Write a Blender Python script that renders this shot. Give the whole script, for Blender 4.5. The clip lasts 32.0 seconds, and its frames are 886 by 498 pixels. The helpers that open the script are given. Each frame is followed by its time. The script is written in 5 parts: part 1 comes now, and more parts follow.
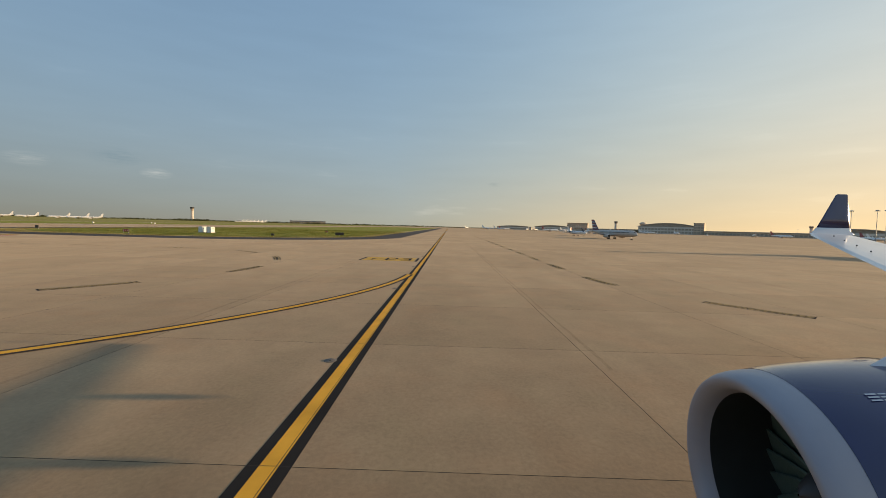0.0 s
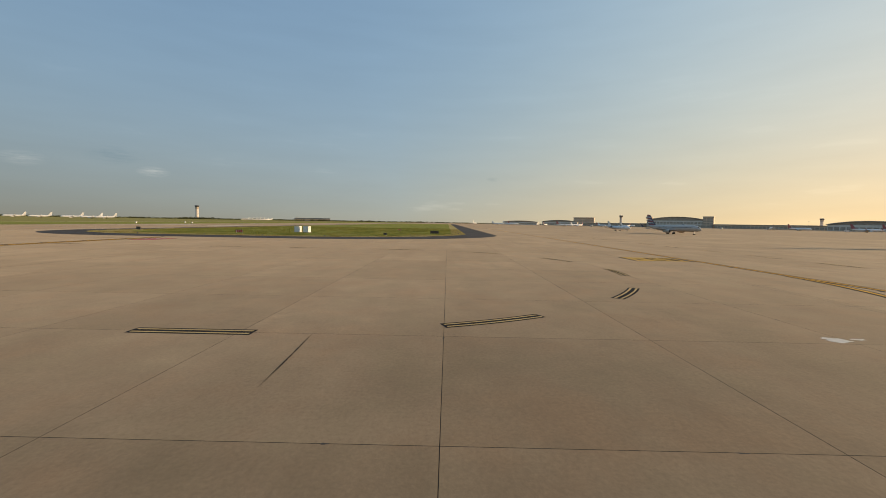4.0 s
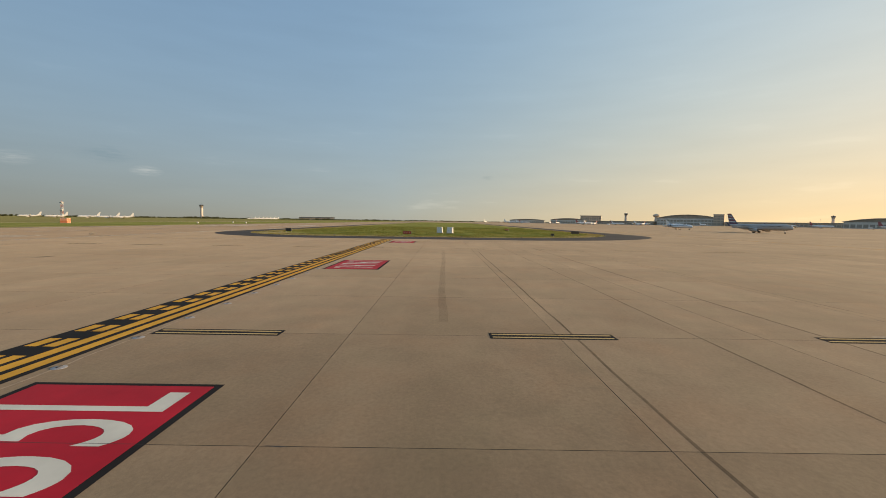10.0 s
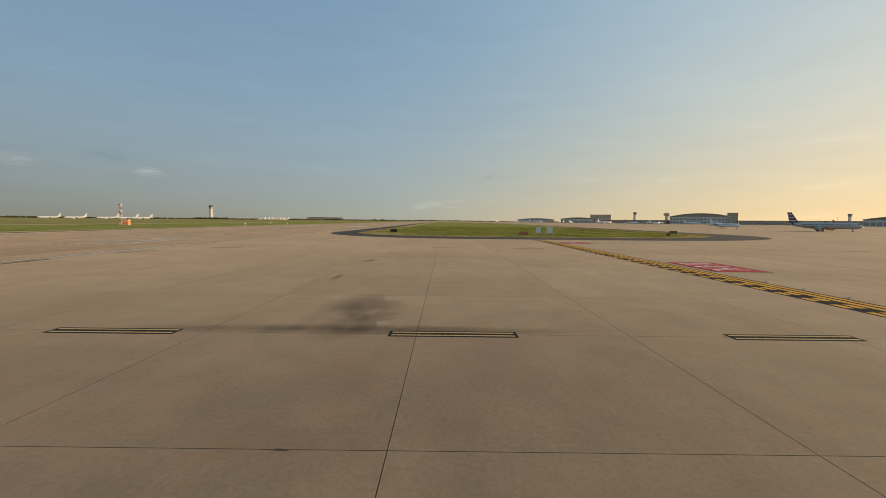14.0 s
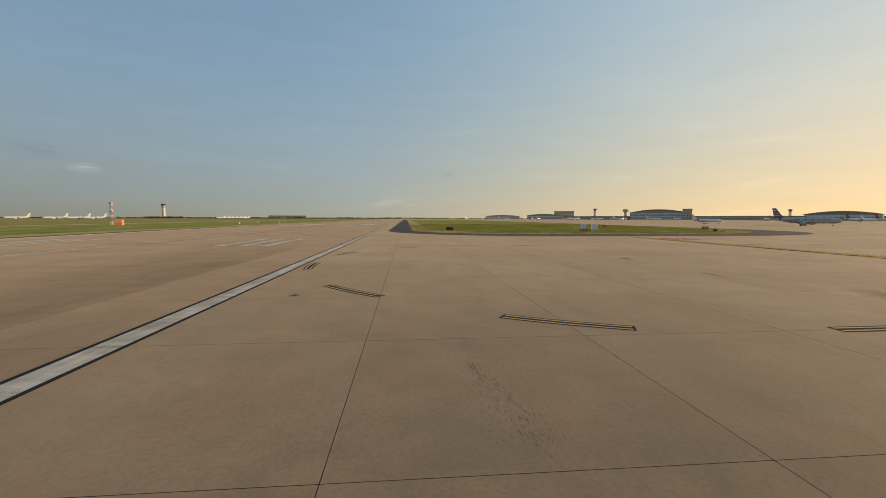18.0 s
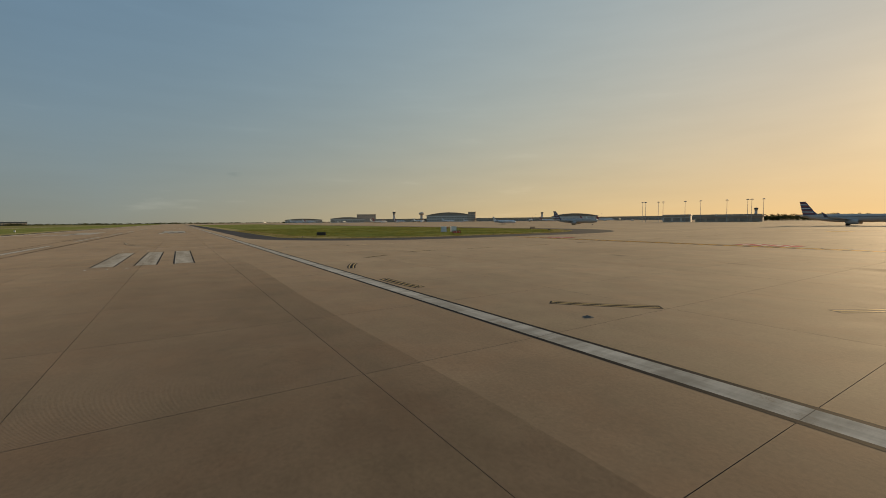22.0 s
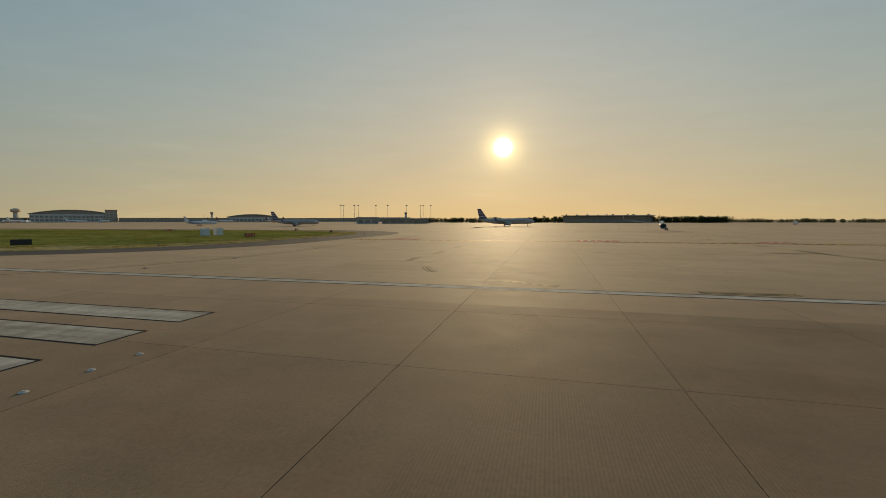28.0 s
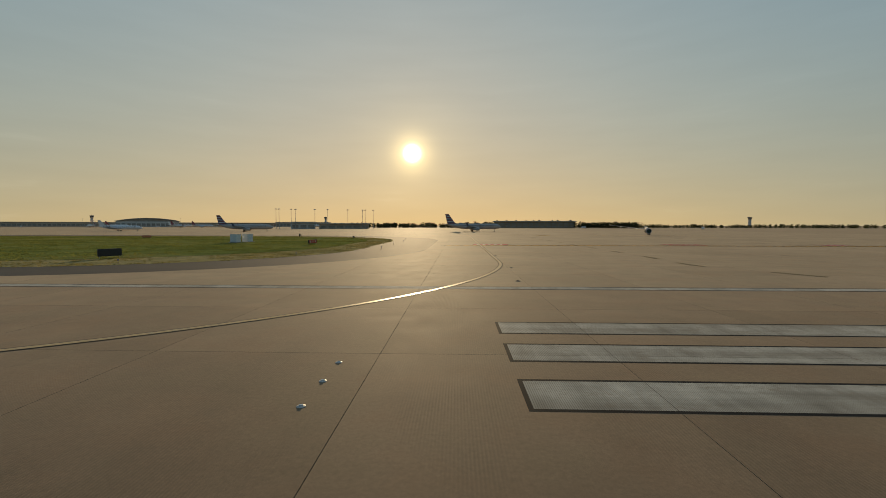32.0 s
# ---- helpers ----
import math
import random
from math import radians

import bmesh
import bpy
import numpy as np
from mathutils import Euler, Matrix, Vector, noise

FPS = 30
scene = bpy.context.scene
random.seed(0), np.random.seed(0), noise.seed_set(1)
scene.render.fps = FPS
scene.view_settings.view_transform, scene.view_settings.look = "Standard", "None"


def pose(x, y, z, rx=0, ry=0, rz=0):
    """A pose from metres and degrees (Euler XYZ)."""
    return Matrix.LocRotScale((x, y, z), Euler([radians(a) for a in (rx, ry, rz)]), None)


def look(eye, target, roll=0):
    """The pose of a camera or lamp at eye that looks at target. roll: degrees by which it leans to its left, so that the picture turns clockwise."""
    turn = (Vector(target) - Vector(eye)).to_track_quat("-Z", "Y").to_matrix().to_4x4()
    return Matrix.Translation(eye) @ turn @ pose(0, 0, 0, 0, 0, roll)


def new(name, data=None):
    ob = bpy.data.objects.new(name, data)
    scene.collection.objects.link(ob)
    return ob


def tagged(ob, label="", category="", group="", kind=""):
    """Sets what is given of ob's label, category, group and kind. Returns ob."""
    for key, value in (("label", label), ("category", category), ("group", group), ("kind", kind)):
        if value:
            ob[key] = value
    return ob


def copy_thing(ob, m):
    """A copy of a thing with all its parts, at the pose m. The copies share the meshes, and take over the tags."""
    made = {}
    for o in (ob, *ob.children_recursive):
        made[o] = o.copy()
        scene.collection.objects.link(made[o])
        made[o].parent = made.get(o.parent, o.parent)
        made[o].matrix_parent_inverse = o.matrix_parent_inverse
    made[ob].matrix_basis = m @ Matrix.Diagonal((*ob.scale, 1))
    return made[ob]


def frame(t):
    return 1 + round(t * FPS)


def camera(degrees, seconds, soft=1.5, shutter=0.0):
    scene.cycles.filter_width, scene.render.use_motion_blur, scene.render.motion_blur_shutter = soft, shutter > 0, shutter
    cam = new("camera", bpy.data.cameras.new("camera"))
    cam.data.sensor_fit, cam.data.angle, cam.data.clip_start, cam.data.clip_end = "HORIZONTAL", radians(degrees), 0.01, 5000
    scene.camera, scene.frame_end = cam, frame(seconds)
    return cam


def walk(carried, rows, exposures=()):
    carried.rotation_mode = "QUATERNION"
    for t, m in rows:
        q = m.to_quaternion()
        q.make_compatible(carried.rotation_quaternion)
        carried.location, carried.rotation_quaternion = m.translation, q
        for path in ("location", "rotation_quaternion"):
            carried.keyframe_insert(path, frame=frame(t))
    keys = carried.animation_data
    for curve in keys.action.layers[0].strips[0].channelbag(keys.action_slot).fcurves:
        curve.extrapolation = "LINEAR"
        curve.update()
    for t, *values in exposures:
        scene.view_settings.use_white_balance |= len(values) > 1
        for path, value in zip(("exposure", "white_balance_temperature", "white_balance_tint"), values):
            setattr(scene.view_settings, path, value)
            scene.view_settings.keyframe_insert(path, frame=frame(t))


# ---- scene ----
cam = camera(93.36, 32.0, soft=0.9)

PATH = [
    (0, (86.636, 181.913, 4.236), (66.667, 181.643, 3.167), 1.55),
    (0.5, (86.650, 177.870, 4.222), (66.683, 177.634, 3.100), 1.48),
    (1, (86.700, 173.769, 4.205), (66.737, 173.470, 3.023), 1.34),
    (1.5, (86.782, 169.594, 4.196), (66.823, 169.235, 2.960), 1.18),
    (2, (86.843, 165.427, 4.187), (66.889, 165.025, 2.894), 1.05),
    (2.5, (86.965, 161.258, 4.175), (67.010, 160.863, 2.894), 1.17),
    (3, (87.098, 157.028, 4.176), (67.143, 156.651, 2.887), 1.13),
    (3.5, (87.192, 152.764, 4.193), (67.236, 152.474, 2.898), 1.09),
    (5.5, (87.323, 136.417, 4.237), (67.360, 136.372, 3.025), 0.70),
    (6, (87.242, 132.151, 4.251), (67.279, 132.127, 3.035), 0.73),
    (6.5, (87.123, 127.897, 4.246), (67.160, 127.891, 3.030), 0.66),
    (7, (87.041, 123.683, 4.240), (67.079, 123.679, 3.015), 0.73),
    (7.5, (87.021, 119.462, 4.227), (67.060, 119.441, 2.981), 0.72),
    (8, (87.075, 115.251, 4.232), (67.116, 115.209, 2.958), 0.69),
    (8.5, (87.046, 111.010, 4.215), (67.089, 110.955, 2.905), 0.68),
    (9, (87.064, 106.801, 4.192), (67.109, 106.745, 2.863), 0.70),
    (9.5, (86.993, 102.749, 4.163), (67.038, 102.715, 2.826), 0.86),
    (10, (87.051, 98.565, 4.174), (67.096, 98.568, 2.831), 0.78),
    (10.5, (87.172, 94.309, 4.176), (67.218, 94.337, 2.829), 0.84),
    (11, (87.122, 90.070, 4.199), (67.169, 90.155, 2.820), 0.68),
    (11.5, (87.017, 85.922, 4.177), (67.067, 86.023, 2.767), 0.68),
    (12, (86.926, 81.798, 4.148), (66.976, 81.894, 2.742), 0.77),
    (12.5, (86.835, 77.759, 4.106), (66.885, 77.824, 2.693), 0.63),
    (13, (86.794, 73.766, 4.098), (66.843, 73.777, 2.698), 0.58),
    (13.5, (86.784, 69.741, 4.084), (66.832, 69.699, 2.699), 0.51),
    (14, (86.763, 65.718, 4.070), (66.809, 65.626, 2.711), 0.53),
    (14.5, (86.706, 61.778, 4.050), (66.754, 61.657, 2.681), 0.44),
    (16.5, (86.688, 45.661, 4.016), (66.744, 45.991, 2.559), 0.30),
    (17, (86.573, 42.218, 4.040), (66.638, 42.888, 2.576), 0.27),
    (17.5, (86.363, 38.867, 4.071), (66.451, 40.010, 2.586), 0.13),
    (18, (85.972, 35.609, 4.120), (66.105, 37.373, 2.642), 0.12),
    (18.5, (85.409, 32.458, 4.158), (65.627, 34.991, 2.661), 0.06),
    (19, (84.629, 29.421, 4.187), (64.987, 32.880, 2.697), 0.03),
    (19.5, (83.683, 26.620, 4.227), (64.251, 31.114, 2.742), -0.20),
    (20, (82.448, 23.936, 4.261), (63.315, 29.576, 2.807), -0.20),
    (20.5, (80.908, 21.422, 4.282), (62.172, 28.273, 2.863), -0.23),
    (21, (79.146, 19.072, 4.288), (60.927, 27.206, 2.901), -0.52),
    (21.5, (77.272, 16.866, 4.280), (59.668, 26.257, 2.903), -0.39),
    (22, (75.244, 14.837, 4.259), (58.355, 25.463, 2.900), -0.56),
    (22.5, (73.111, 12.864, 4.254), (57.038, 24.687, 2.887), -0.41),
    (23, (70.829, 11.035, 4.249), (55.666, 24.001, 2.851), -0.50),
    (23.5, (68.401, 9.392, 4.281), (54.237, 23.443, 2.887), -0.41),
    (24, (65.826, 7.857, 4.296), (52.733, 22.914, 2.935), -0.31),
    (24.5, (63.155, 6.429, 4.296), (51.200, 22.407, 2.954), -0.32),
    (25, (60.194, 5.143, 4.324), (49.392, 21.924, 3.013), -0.15),
    (25.5, (57.183, 3.900, 4.334), (47.526, 21.367, 3.038), -0.11),
    (26, (54.077, 2.760, 4.345), (45.470, 20.764, 3.017), -0.21),
    (26.5, (50.787, 1.871, 4.307), (43.170, 20.316, 2.973), -0.06),
    (28.5, (33.670, -0.465, 4.268), (29.553, 19.061, 2.926), -0.04),
    (29, (29.275, -0.926, 4.242), (25.870, 18.740, 2.965), 0.13),
    (29.5, (24.725, -1.362, 4.235), (21.972, 18.409, 2.988), 0.24),
    (30, (19.950, -1.592, 4.229), (17.766, 18.250, 2.995), 0.07),
    (30.5, (15.023, -1.815, 4.230), (13.366, 18.082, 3.058), 0.11),
    (31, (9.796, -2.033, 4.235), (8.575, 17.896, 3.092), 0.05),
    (31.5, (4.206, -2.126, 4.250), (3.327, 17.822, 3.106), 0.02),
    (32, (-1.648, -2.168, 4.245), (-2.323, 17.789, 3.114), 0.05),
]
EXPOSURES = [(0, 0.02, 7600, 10), (9, -0.03, 7550, 9), (11, 0.13, 7550, 11), (13, -0.03, 7550, 9), (16, -0.05, 7550, 9), (20, -0.2, 7650, 10), (22, -0.65, 7500, 6), (23, -0.82, 7400, 4), (26, -0.82, 7200, 1), (32, -0.83, 7200, 1)]
walk(cam, [(t, look(eye, target, roll)) for t, eye, target, roll in PATH], EXPOSURES)

# ---------- light ----------
SUN = Vector((-2123.7, 19789.4, 3373.9)).normalized()
SUN_EL = math.asin(SUN.z)
SUN_AZ = math.atan2(SUN.x, SUN.y)          # clockwise from +y

world = bpy.data.worlds.new("sky")
scene.world = world
world.use_nodes = True
wt = world.node_tree
wn, wl = wt.nodes, wt.links
bg = wn["Background"]
sky = wn.new("ShaderNodeTexSky")
sky.sky_type = "NISHITA"
sky.sun_disc = False
sky.sun_elevation = SUN_EL
sky.sun_rotation = SUN_AZ
sky.altitude = 180
sky.air_density = 1.0
sky.dust_density = 0.6
sky.ozone_density = 2.0
tc = wn.new("ShaderNodeTexCoord")
dot = wn.new("ShaderNodeVectorMath")
dot.operation = "DOT_PRODUCT"
dot.inputs[1].default_value = SUN
wl.new(tc.outputs["Generated"], dot.inputs[0])


def wmath(op, a, b):
    n = wn.new("ShaderNodeMath")
    n.operation = op
    for s, v in zip(n.inputs, (a, b)):
        if isinstance(v, (int, float)):
            s.default_value = v
        else:
            wl.new(v, s)
    return n.outputs[0]


def wscale(colour, factor):
    n = wn.new("ShaderNodeVectorMath")
    n.operation = "SCALE"
    if isinstance(colour, tuple):
        n.inputs[0].default_value = colour
    else:
        wl.new(colour, n.inputs[0])
    if isinstance(factor, (int, float)):
        n.inputs["Scale"].default_value = factor
    else:
        wl.new(factor, n.inputs["Scale"])
    return n.outputs[0]


def wadd(a, b):
    n = wn.new("ShaderNodeVectorMath")
    n.operation = "ADD"
    wl.new(a, n.inputs[0])
    wl.new(b, n.inputs[1])
    return n.outputs[0]


def wper(op, a, b):
    n = wn.new("ShaderNodeVectorMath")
    n.operation = op
    for s, v in zip(n.inputs, (a, b)):
        if isinstance(v, tuple):
            s.default_value = v
        else:
            wl.new(v, s)
    return n.outputs[0]


# the lowest sky is drawn from a little higher up, where haze has not bleached it
raised = wn.new("ShaderNodeVectorMath")
raised.operation = "MULTIPLY_ADD"
raised.inputs[1].default_value = (1.0, 1.0, 0.86)
raised.inputs[2].default_value = (0.0, 0.0, 0.16)
wl.new(tc.outputs["Generated"], raised.inputs[0])
unit = wn.new("ShaderNodeVectorMath")
unit.operation = "NORMALIZE"
wl.new(raised.outputs[0], unit.inputs[0])
wl.new(unit.outputs[0], sky.inputs["Vector"])

# clear sky, its brightness round the sun held down by thin haze, and a pale haze towards the horizon
facing = wmath("MAXIMUM", dot.outputs["Value"], 0.0)
sep = wn.new("ShaderNodeSeparateXYZ")
wl.new(tc.outputs["Generated"], sep.inputs[0])
up = wmath("MAXIMUM", sep.outputs[2], 0.0)
low = wmath("POWER", wmath("SUBTRACT", 1.0, up), 7.0)
lean = wmath("ADD", 1.0, wmath("MULTIPLY", dot.outputs["Value"], 0.57))
clear = wper("MULTIPLY", wscale(wscale(sky.outputs[0], 0.54), lean), (0.76, 0.955, 1.45))
held = wper("DIVIDE", clear, wper("ADD", (1.0, 1.0, 1.0), wper("DIVIDE", clear, (0.92, 0.90, 0.92))))
toward = wmath("MULTIPLY", wmath("POWER", wmath("SUBTRACT", 1.0, up), 4.6), wmath("POWER", facing, 0.8))
tint = wper("SUBTRACT", (1.0, 1.0, 1.0), wscale((0.0, 0.245, 0.60), toward))
veil = wscale((0.14, 0.125, 0.105), wmath("MULTIPLY", low, wmath("ADD", 0.5, wmath("MULTIPLY", dot.outputs["Value"], 0.5))))
warm = wadd(wscale((0.17, 0.062, 0.006), wmath("MULTIPLY", low, facing)), wscale((0.21, 0.18, 0.125), wmath("MULTIPLY", wmath("POWER", facing, 2.2), wmath("POWER", wmath("SUBTRACT", 1.0, up), 1.2))))
disc = wscale((1.0, 0.93, 0.75), wmath("MULTIPLY", wmath("POWER", facing, 15000.0), 30.0))
glow = wmath("ADD", wmath("MULTIPLY", wmath("POWER", facing, 1400.0), 1.6), wmath("MULTIPLY", wmath("POWER", facing, 160.0), 0.3))
halo = wscale((0.85, 0.62, 0.30), glow)
# towards the horizon haze greys the blue, and dims it opposite the sun
dusty = wper("SUBTRACT", (1.0, 1.0, 1.0), wscale((0.0, 0.08, 0.24), low))
away = wmath("SUBTRACT", 0.5, wmath("MULTIPLY", dot.outputs["Value"], 0.5))
dim = wmath("SUBTRACT", 1.0, wmath("MULTIPLY", wmath("MULTIPLY", low, away), 0.64))
held = wscale(wper("MULTIPLY", wper("MULTIPLY", held, tint), dusty), dim)
dust = wscale((0.050, 0.020, 0.0), low)
total = wadd(wadd(held, wadd(wadd(veil, dust), warm)), wadd(disc, halo))
# thin uneven haze and a few faint wisps low in the sky
stretch = wn.new("ShaderNodeMapping")
stretch.inputs["Scale"].default_value = (1.0, 1.0, 7.0)
wl.new(tc.outputs["Generated"], stretch.inputs["Vector"])
wisp = wn.new("ShaderNodeTexNoise")
wisp.inputs["Scale"].default_value = 5.5
wisp.inputs["Detail"].default_value = 6.0
wl.new(stretch.outputs[0], wisp.inputs["Vector"])
thin = wmath("MULTIPLY", wmath("MAXIMUM", wmath("SUBTRACT", wisp.outputs["Fac"], 0.655), 0.0), wmath("MULTIPLY", low, 0.7))
broad = wmath("ADD", 0.95, wmath("MULTIPLY", wisp.outputs["Fac"], 0.10))
total = wadd(wscale(total, broad), wscale((0.9, 0.85, 0.8), thin))
for toward_, size, much in (((-0.814, -0.5741, 0.0882), 0.030, 0.16), ((-0.6958, -0.7118, 0.0957), 0.036, 0.10), ((-0.7767, -0.6196, 0.1131), 0.05, -0.05), ((-0.9894, 0.1039, 0.1015), 0.018, -0.07)):
    shifted = wper("MULTIPLY", wper("SUBTRACT", tc.outputs["Generated"], toward_), (1.0, 1.0, 2.6))
    far_off = wn.new("ShaderNodeVectorMath")
    far_off.operation = "LENGTH"
    wl.new(shifted, far_off.inputs[0])
    puff = wmath("MAXIMUM", wmath("SUBTRACT", 1.0, wmath("DIVIDE", far_off.outputs["Value"], size)), 0.0)
    curl = wn.new("ShaderNodeTexNoise")
    curl.inputs["Scale"].default_value = 45.0
    curl.inputs["Detail"].default_value = 5.0
    wl.new(stretch.outputs[0], curl.inputs["Vector"])
    puff = wmath("MULTIPLY", puff, wmath("MAXIMUM", wmath("SUBTRACT", curl.outputs["Fac"], 0.32), 0.0))
    total = wadd(total, wscale((1.0, 0.93, 0.86), wmath("MULTIPLY", puff, much * 3.0)))
wl.new(total, bg.inputs["Color"])
bg.inputs["Strength"].default_value = 1.0

sun_data = bpy.data.lights.new("sun", "SUN")
sun_data.energy = 5.0
sun_data.angle = radians(0.6)
sun_data.color = (1.0, 0.74, 0.48)
sun_ob = new("sun", sun_data)
sun_ob.matrix_world = look(SUN * 100.0, (0, 0, 0))


# ---------- materials ----------
def material(name, rough=0.7, metal=0.0):
    m = bpy.data.materials.new(name)
    m.use_nodes = True
    b = m.node_tree.nodes["Principled BSDF"]
    b.inputs["Roughness"].default_value = rough
    b.inputs["Metallic"].default_value = metal
    return m, m.node_tree.nodes, m.node_tree.links, b


def nmath(nd, ln, op, a, b=0.0, clamp=False):
    n = nd.new("ShaderNodeMath")
    n.operation = op
    n.use_clamp = clamp
    for s, v in zip(n.inputs, (a, b)):
        if isinstance(v, (int, float)):
            s.default_value = v
        else:
            ln.new(v, s)
    return n.outputs[0]


def noise_at(nd, ln, scale, detail=4.0, stretch=(1, 1, 1), world_space=True, rough=0.55, shift=(0, 0, 0)):
    if world_space:
        vec = nd.new("ShaderNodeNewGeometry").outputs["Position"]
    else:
        vec = nd.new("ShaderNodeTexCoord").outputs["Object"]
    mp = nd.new("ShaderNodeMapping")
    mp.inputs["Scale"].default_value = stretch
    mp.inputs["Location"].default_value = shift
    ln.new(vec, mp.inputs["Vector"])
    n = nd.new("ShaderNodeTexNoise")
    n.inputs["Scale"].default_value = scale
    n.inputs["Detail"].default_value = detail
    n.inputs["Roughness"].default_value = rough
    ln.new(mp.outputs[0], n.inputs["Vector"])
    return n.outputs["Fac"]


def ramp(nd, ln, fac, stops):
    r = nd.new("ShaderNodeValToRGB")
    el = r.color_ramp.elements
    el[0].position, el[1].position = stops[0][0], stops[-1][0]
    el[0].color, el[1].color = (*stops[0][1], 1), (*stops[-1][1], 1)
    for p, c in stops[1:-1]:
        e = el.new(p)
        e.color = (*c, 1)
    ln.new(fac, r.inputs[0])
    return r.outputs[0]


def mix(nd, ln, fac, a, b, blend="MIX"):
    n = nd.new("ShaderNodeMix")
    n.data_type = "RGBA"
    n.blend_type = blend
    for s, v in ((n.inputs[0], fac), (n.inputs[6], a), (n.inputs[7], b)):
        if isinstance(v, (int, float)):
            s.default_value = v
        elif isinstance(v, tuple):
            s.default_value = (*v, 1)
        else:
            ln.new(v, s)
    return n.outputs[2]


def bump(nd, ln, b, height, strength=0.3, distance=0.01):
    n = nd.new("ShaderNodeBump")
    n.inputs["Strength"].default_value = strength
    n.inputs["Distance"].default_value = distance
    ln.new(height, n.inputs["Height"])
    ln.new(n.outputs[0], b.inputs["Normal"])


def plain(name, colour, rough=0.6, metal=0.0, vary=0.12, scale=3.0, coat=0.0, world_space=False):
    m, nd, ln, b = material(name, rough, metal)
    f = noise_at(nd, ln, scale, 5, world_space=world_space)
    dark = tuple(c * (1 - vary) for c in colour)
    light = tuple(min(1.0, c * (1 + vary)) for c in colour)
    ln.new(ramp(nd, ln, f, [(0.3, dark), (0.7, light)]), b.inputs["Base Color"])
    if coat:
        b.inputs["Coat Weight"].default_value = coat
        b.inputs["Coat Roughness"].default_value = 0.08
    return m


def concrete(name, base, grooves=False, streak=(1, 1, 1), dust=0.092):
    m, nd, ln, b = material(name, 0.62)
    big = noise_at(nd, ln, 0.055, 5)
    mid = noise_at(nd, ln, 0.5, 6, rough=0.62)
    fine = noise_at(nd, ln, 9.0, 5, rough=0.7)
    grain = noise_at(nd, ln, 60.0, 3, rough=0.8)
    wear = noise_at(nd, ln, 0.22, 6, stretch=streak, shift=(7, 3, 0))
    c = ramp(nd, ln, big, [(0.3, tuple(v * 0.86 for v in base)), (0.7, tuple(v * 1.12 for v in base))])
    c = mix(nd, ln, 1.0, c, ramp(nd, ln, mid, [(0.25, (0.82, 0.805, 0.79)), (0.75, (1.13, 1.13, 1.13))]), "MULTIPLY")
    c = mix(nd, ln, 1.0, c, ramp(nd, ln, fine, [(0.25, (0.82, 0.82, 0.815)), (0.75, (1.14, 1.14, 1.14))]), "MULTIPLY")
    c = mix(nd, ln, 1.0, c, ramp(nd, ln, grain, [(0.2, (0.78, 0.78, 0.78)), (0.8, (1.2, 1.2, 1.2))]), "MULTIPLY")
    c = mix(nd, ln, 1.0, c, ramp(nd, ln, wear, [(0.34, (0.90, 0.89, 0.88)), (0.52, (1, 1, 1)), (0.8, (1.05, 1.045, 1.04))]), "MULTIPLY")
    mottle = noise_at(nd, ln, 1.9, 7, rough=0.72, shift=(11, 4, 0))
    where = noise_at(nd, ln, 0.19, 4, shift=(1, 17, 0))
    marks = nmath(nd, ln, "MULTIPLY", ramp(nd, ln, mottle, [(0.50, (0, 0, 0)), (0.66, (1, 1, 1))]), ramp(nd, ln, where, [(0.44, (0, 0, 0)), (0.62, (1, 1, 1))]))
    c = mix(nd, ln, nmath(nd, ln, "MULTIPLY", marks, 0.38), c, tuple(v * 0.62 for v in base))
    hue = noise_at(nd, ln, 0.31, 4, rough=0.6, shift=(23, 9, 0))
    c = mix(nd, ln, 1.0, c, ramp(nd, ln, hue, [(0.32, (1.05, 0.985, 0.95)), (0.5, (1, 1, 1)), (0.68, (0.965, 1.0, 0.985))]), "MULTIPLY")
    rnd = nd.new("ShaderNodeObjectInfo").outputs["Random"]
    isl = nd.new("ShaderNodeNewGeometry").outputs["Random Per Island"]
    both = nmath(nd, ln, "FRACT", nmath(nd, ln, "ADD", rnd, isl))
    c = mix(nd, ln, 1.0, c, ramp(nd, ln, both, [(0.0, (0.90, 0.895, 0.89)), (0.5, (1.0, 1.0, 1.0)), (1.0, (1.07, 1.07, 1.08))]), "MULTIPLY")
    ln.new(c, b.inputs["Base Color"])
    b.inputs["Specular IOR Level"].default_value = 0.22
    b.inputs["Diffuse Roughness"].default_value = 0.0
    # fine pale dust on the surface, seen best at a flat angle
    b.inputs["Sheen Weight"].default_value = dust
    b.inputs["Sheen Roughness"].default_value = 0.35
    b.inputs["Sheen Tint"].default_value = (1.0, 0.88, 0.72, 1)
    ln.new(nmath(nd, ln, "ADD", nmath(nd, ln, "MULTIPLY", mid, 0.2), 0.72), b.inputs["Roughness"])
    h = nmath(nd, ln, "ADD", nmath(nd, ln, "MULTIPLY", fine, 0.6), nmath(nd, ln, "MULTIPLY", grain, 0.4))
    if grooves:
        pos = nd.new("ShaderNodeNewGeometry").outputs["Position"]
        wv = nd.new("ShaderNodeTexWave")
        wv.bands_direction = "X"
        wv.inputs["Scale"].default_value = 4.2
        wv.inputs["Distortion"].default_value = 0.15
        ln.new(pos, wv.inputs["Vector"])
        patch = noise_at(nd, ln, 0.16, 2, stretch=(1, 0.5, 1), shift=(3, 1, 0))
        amount = ramp(nd, ln, patch, [(0.46, (0, 0, 0)), (0.54, (1, 1, 1))])
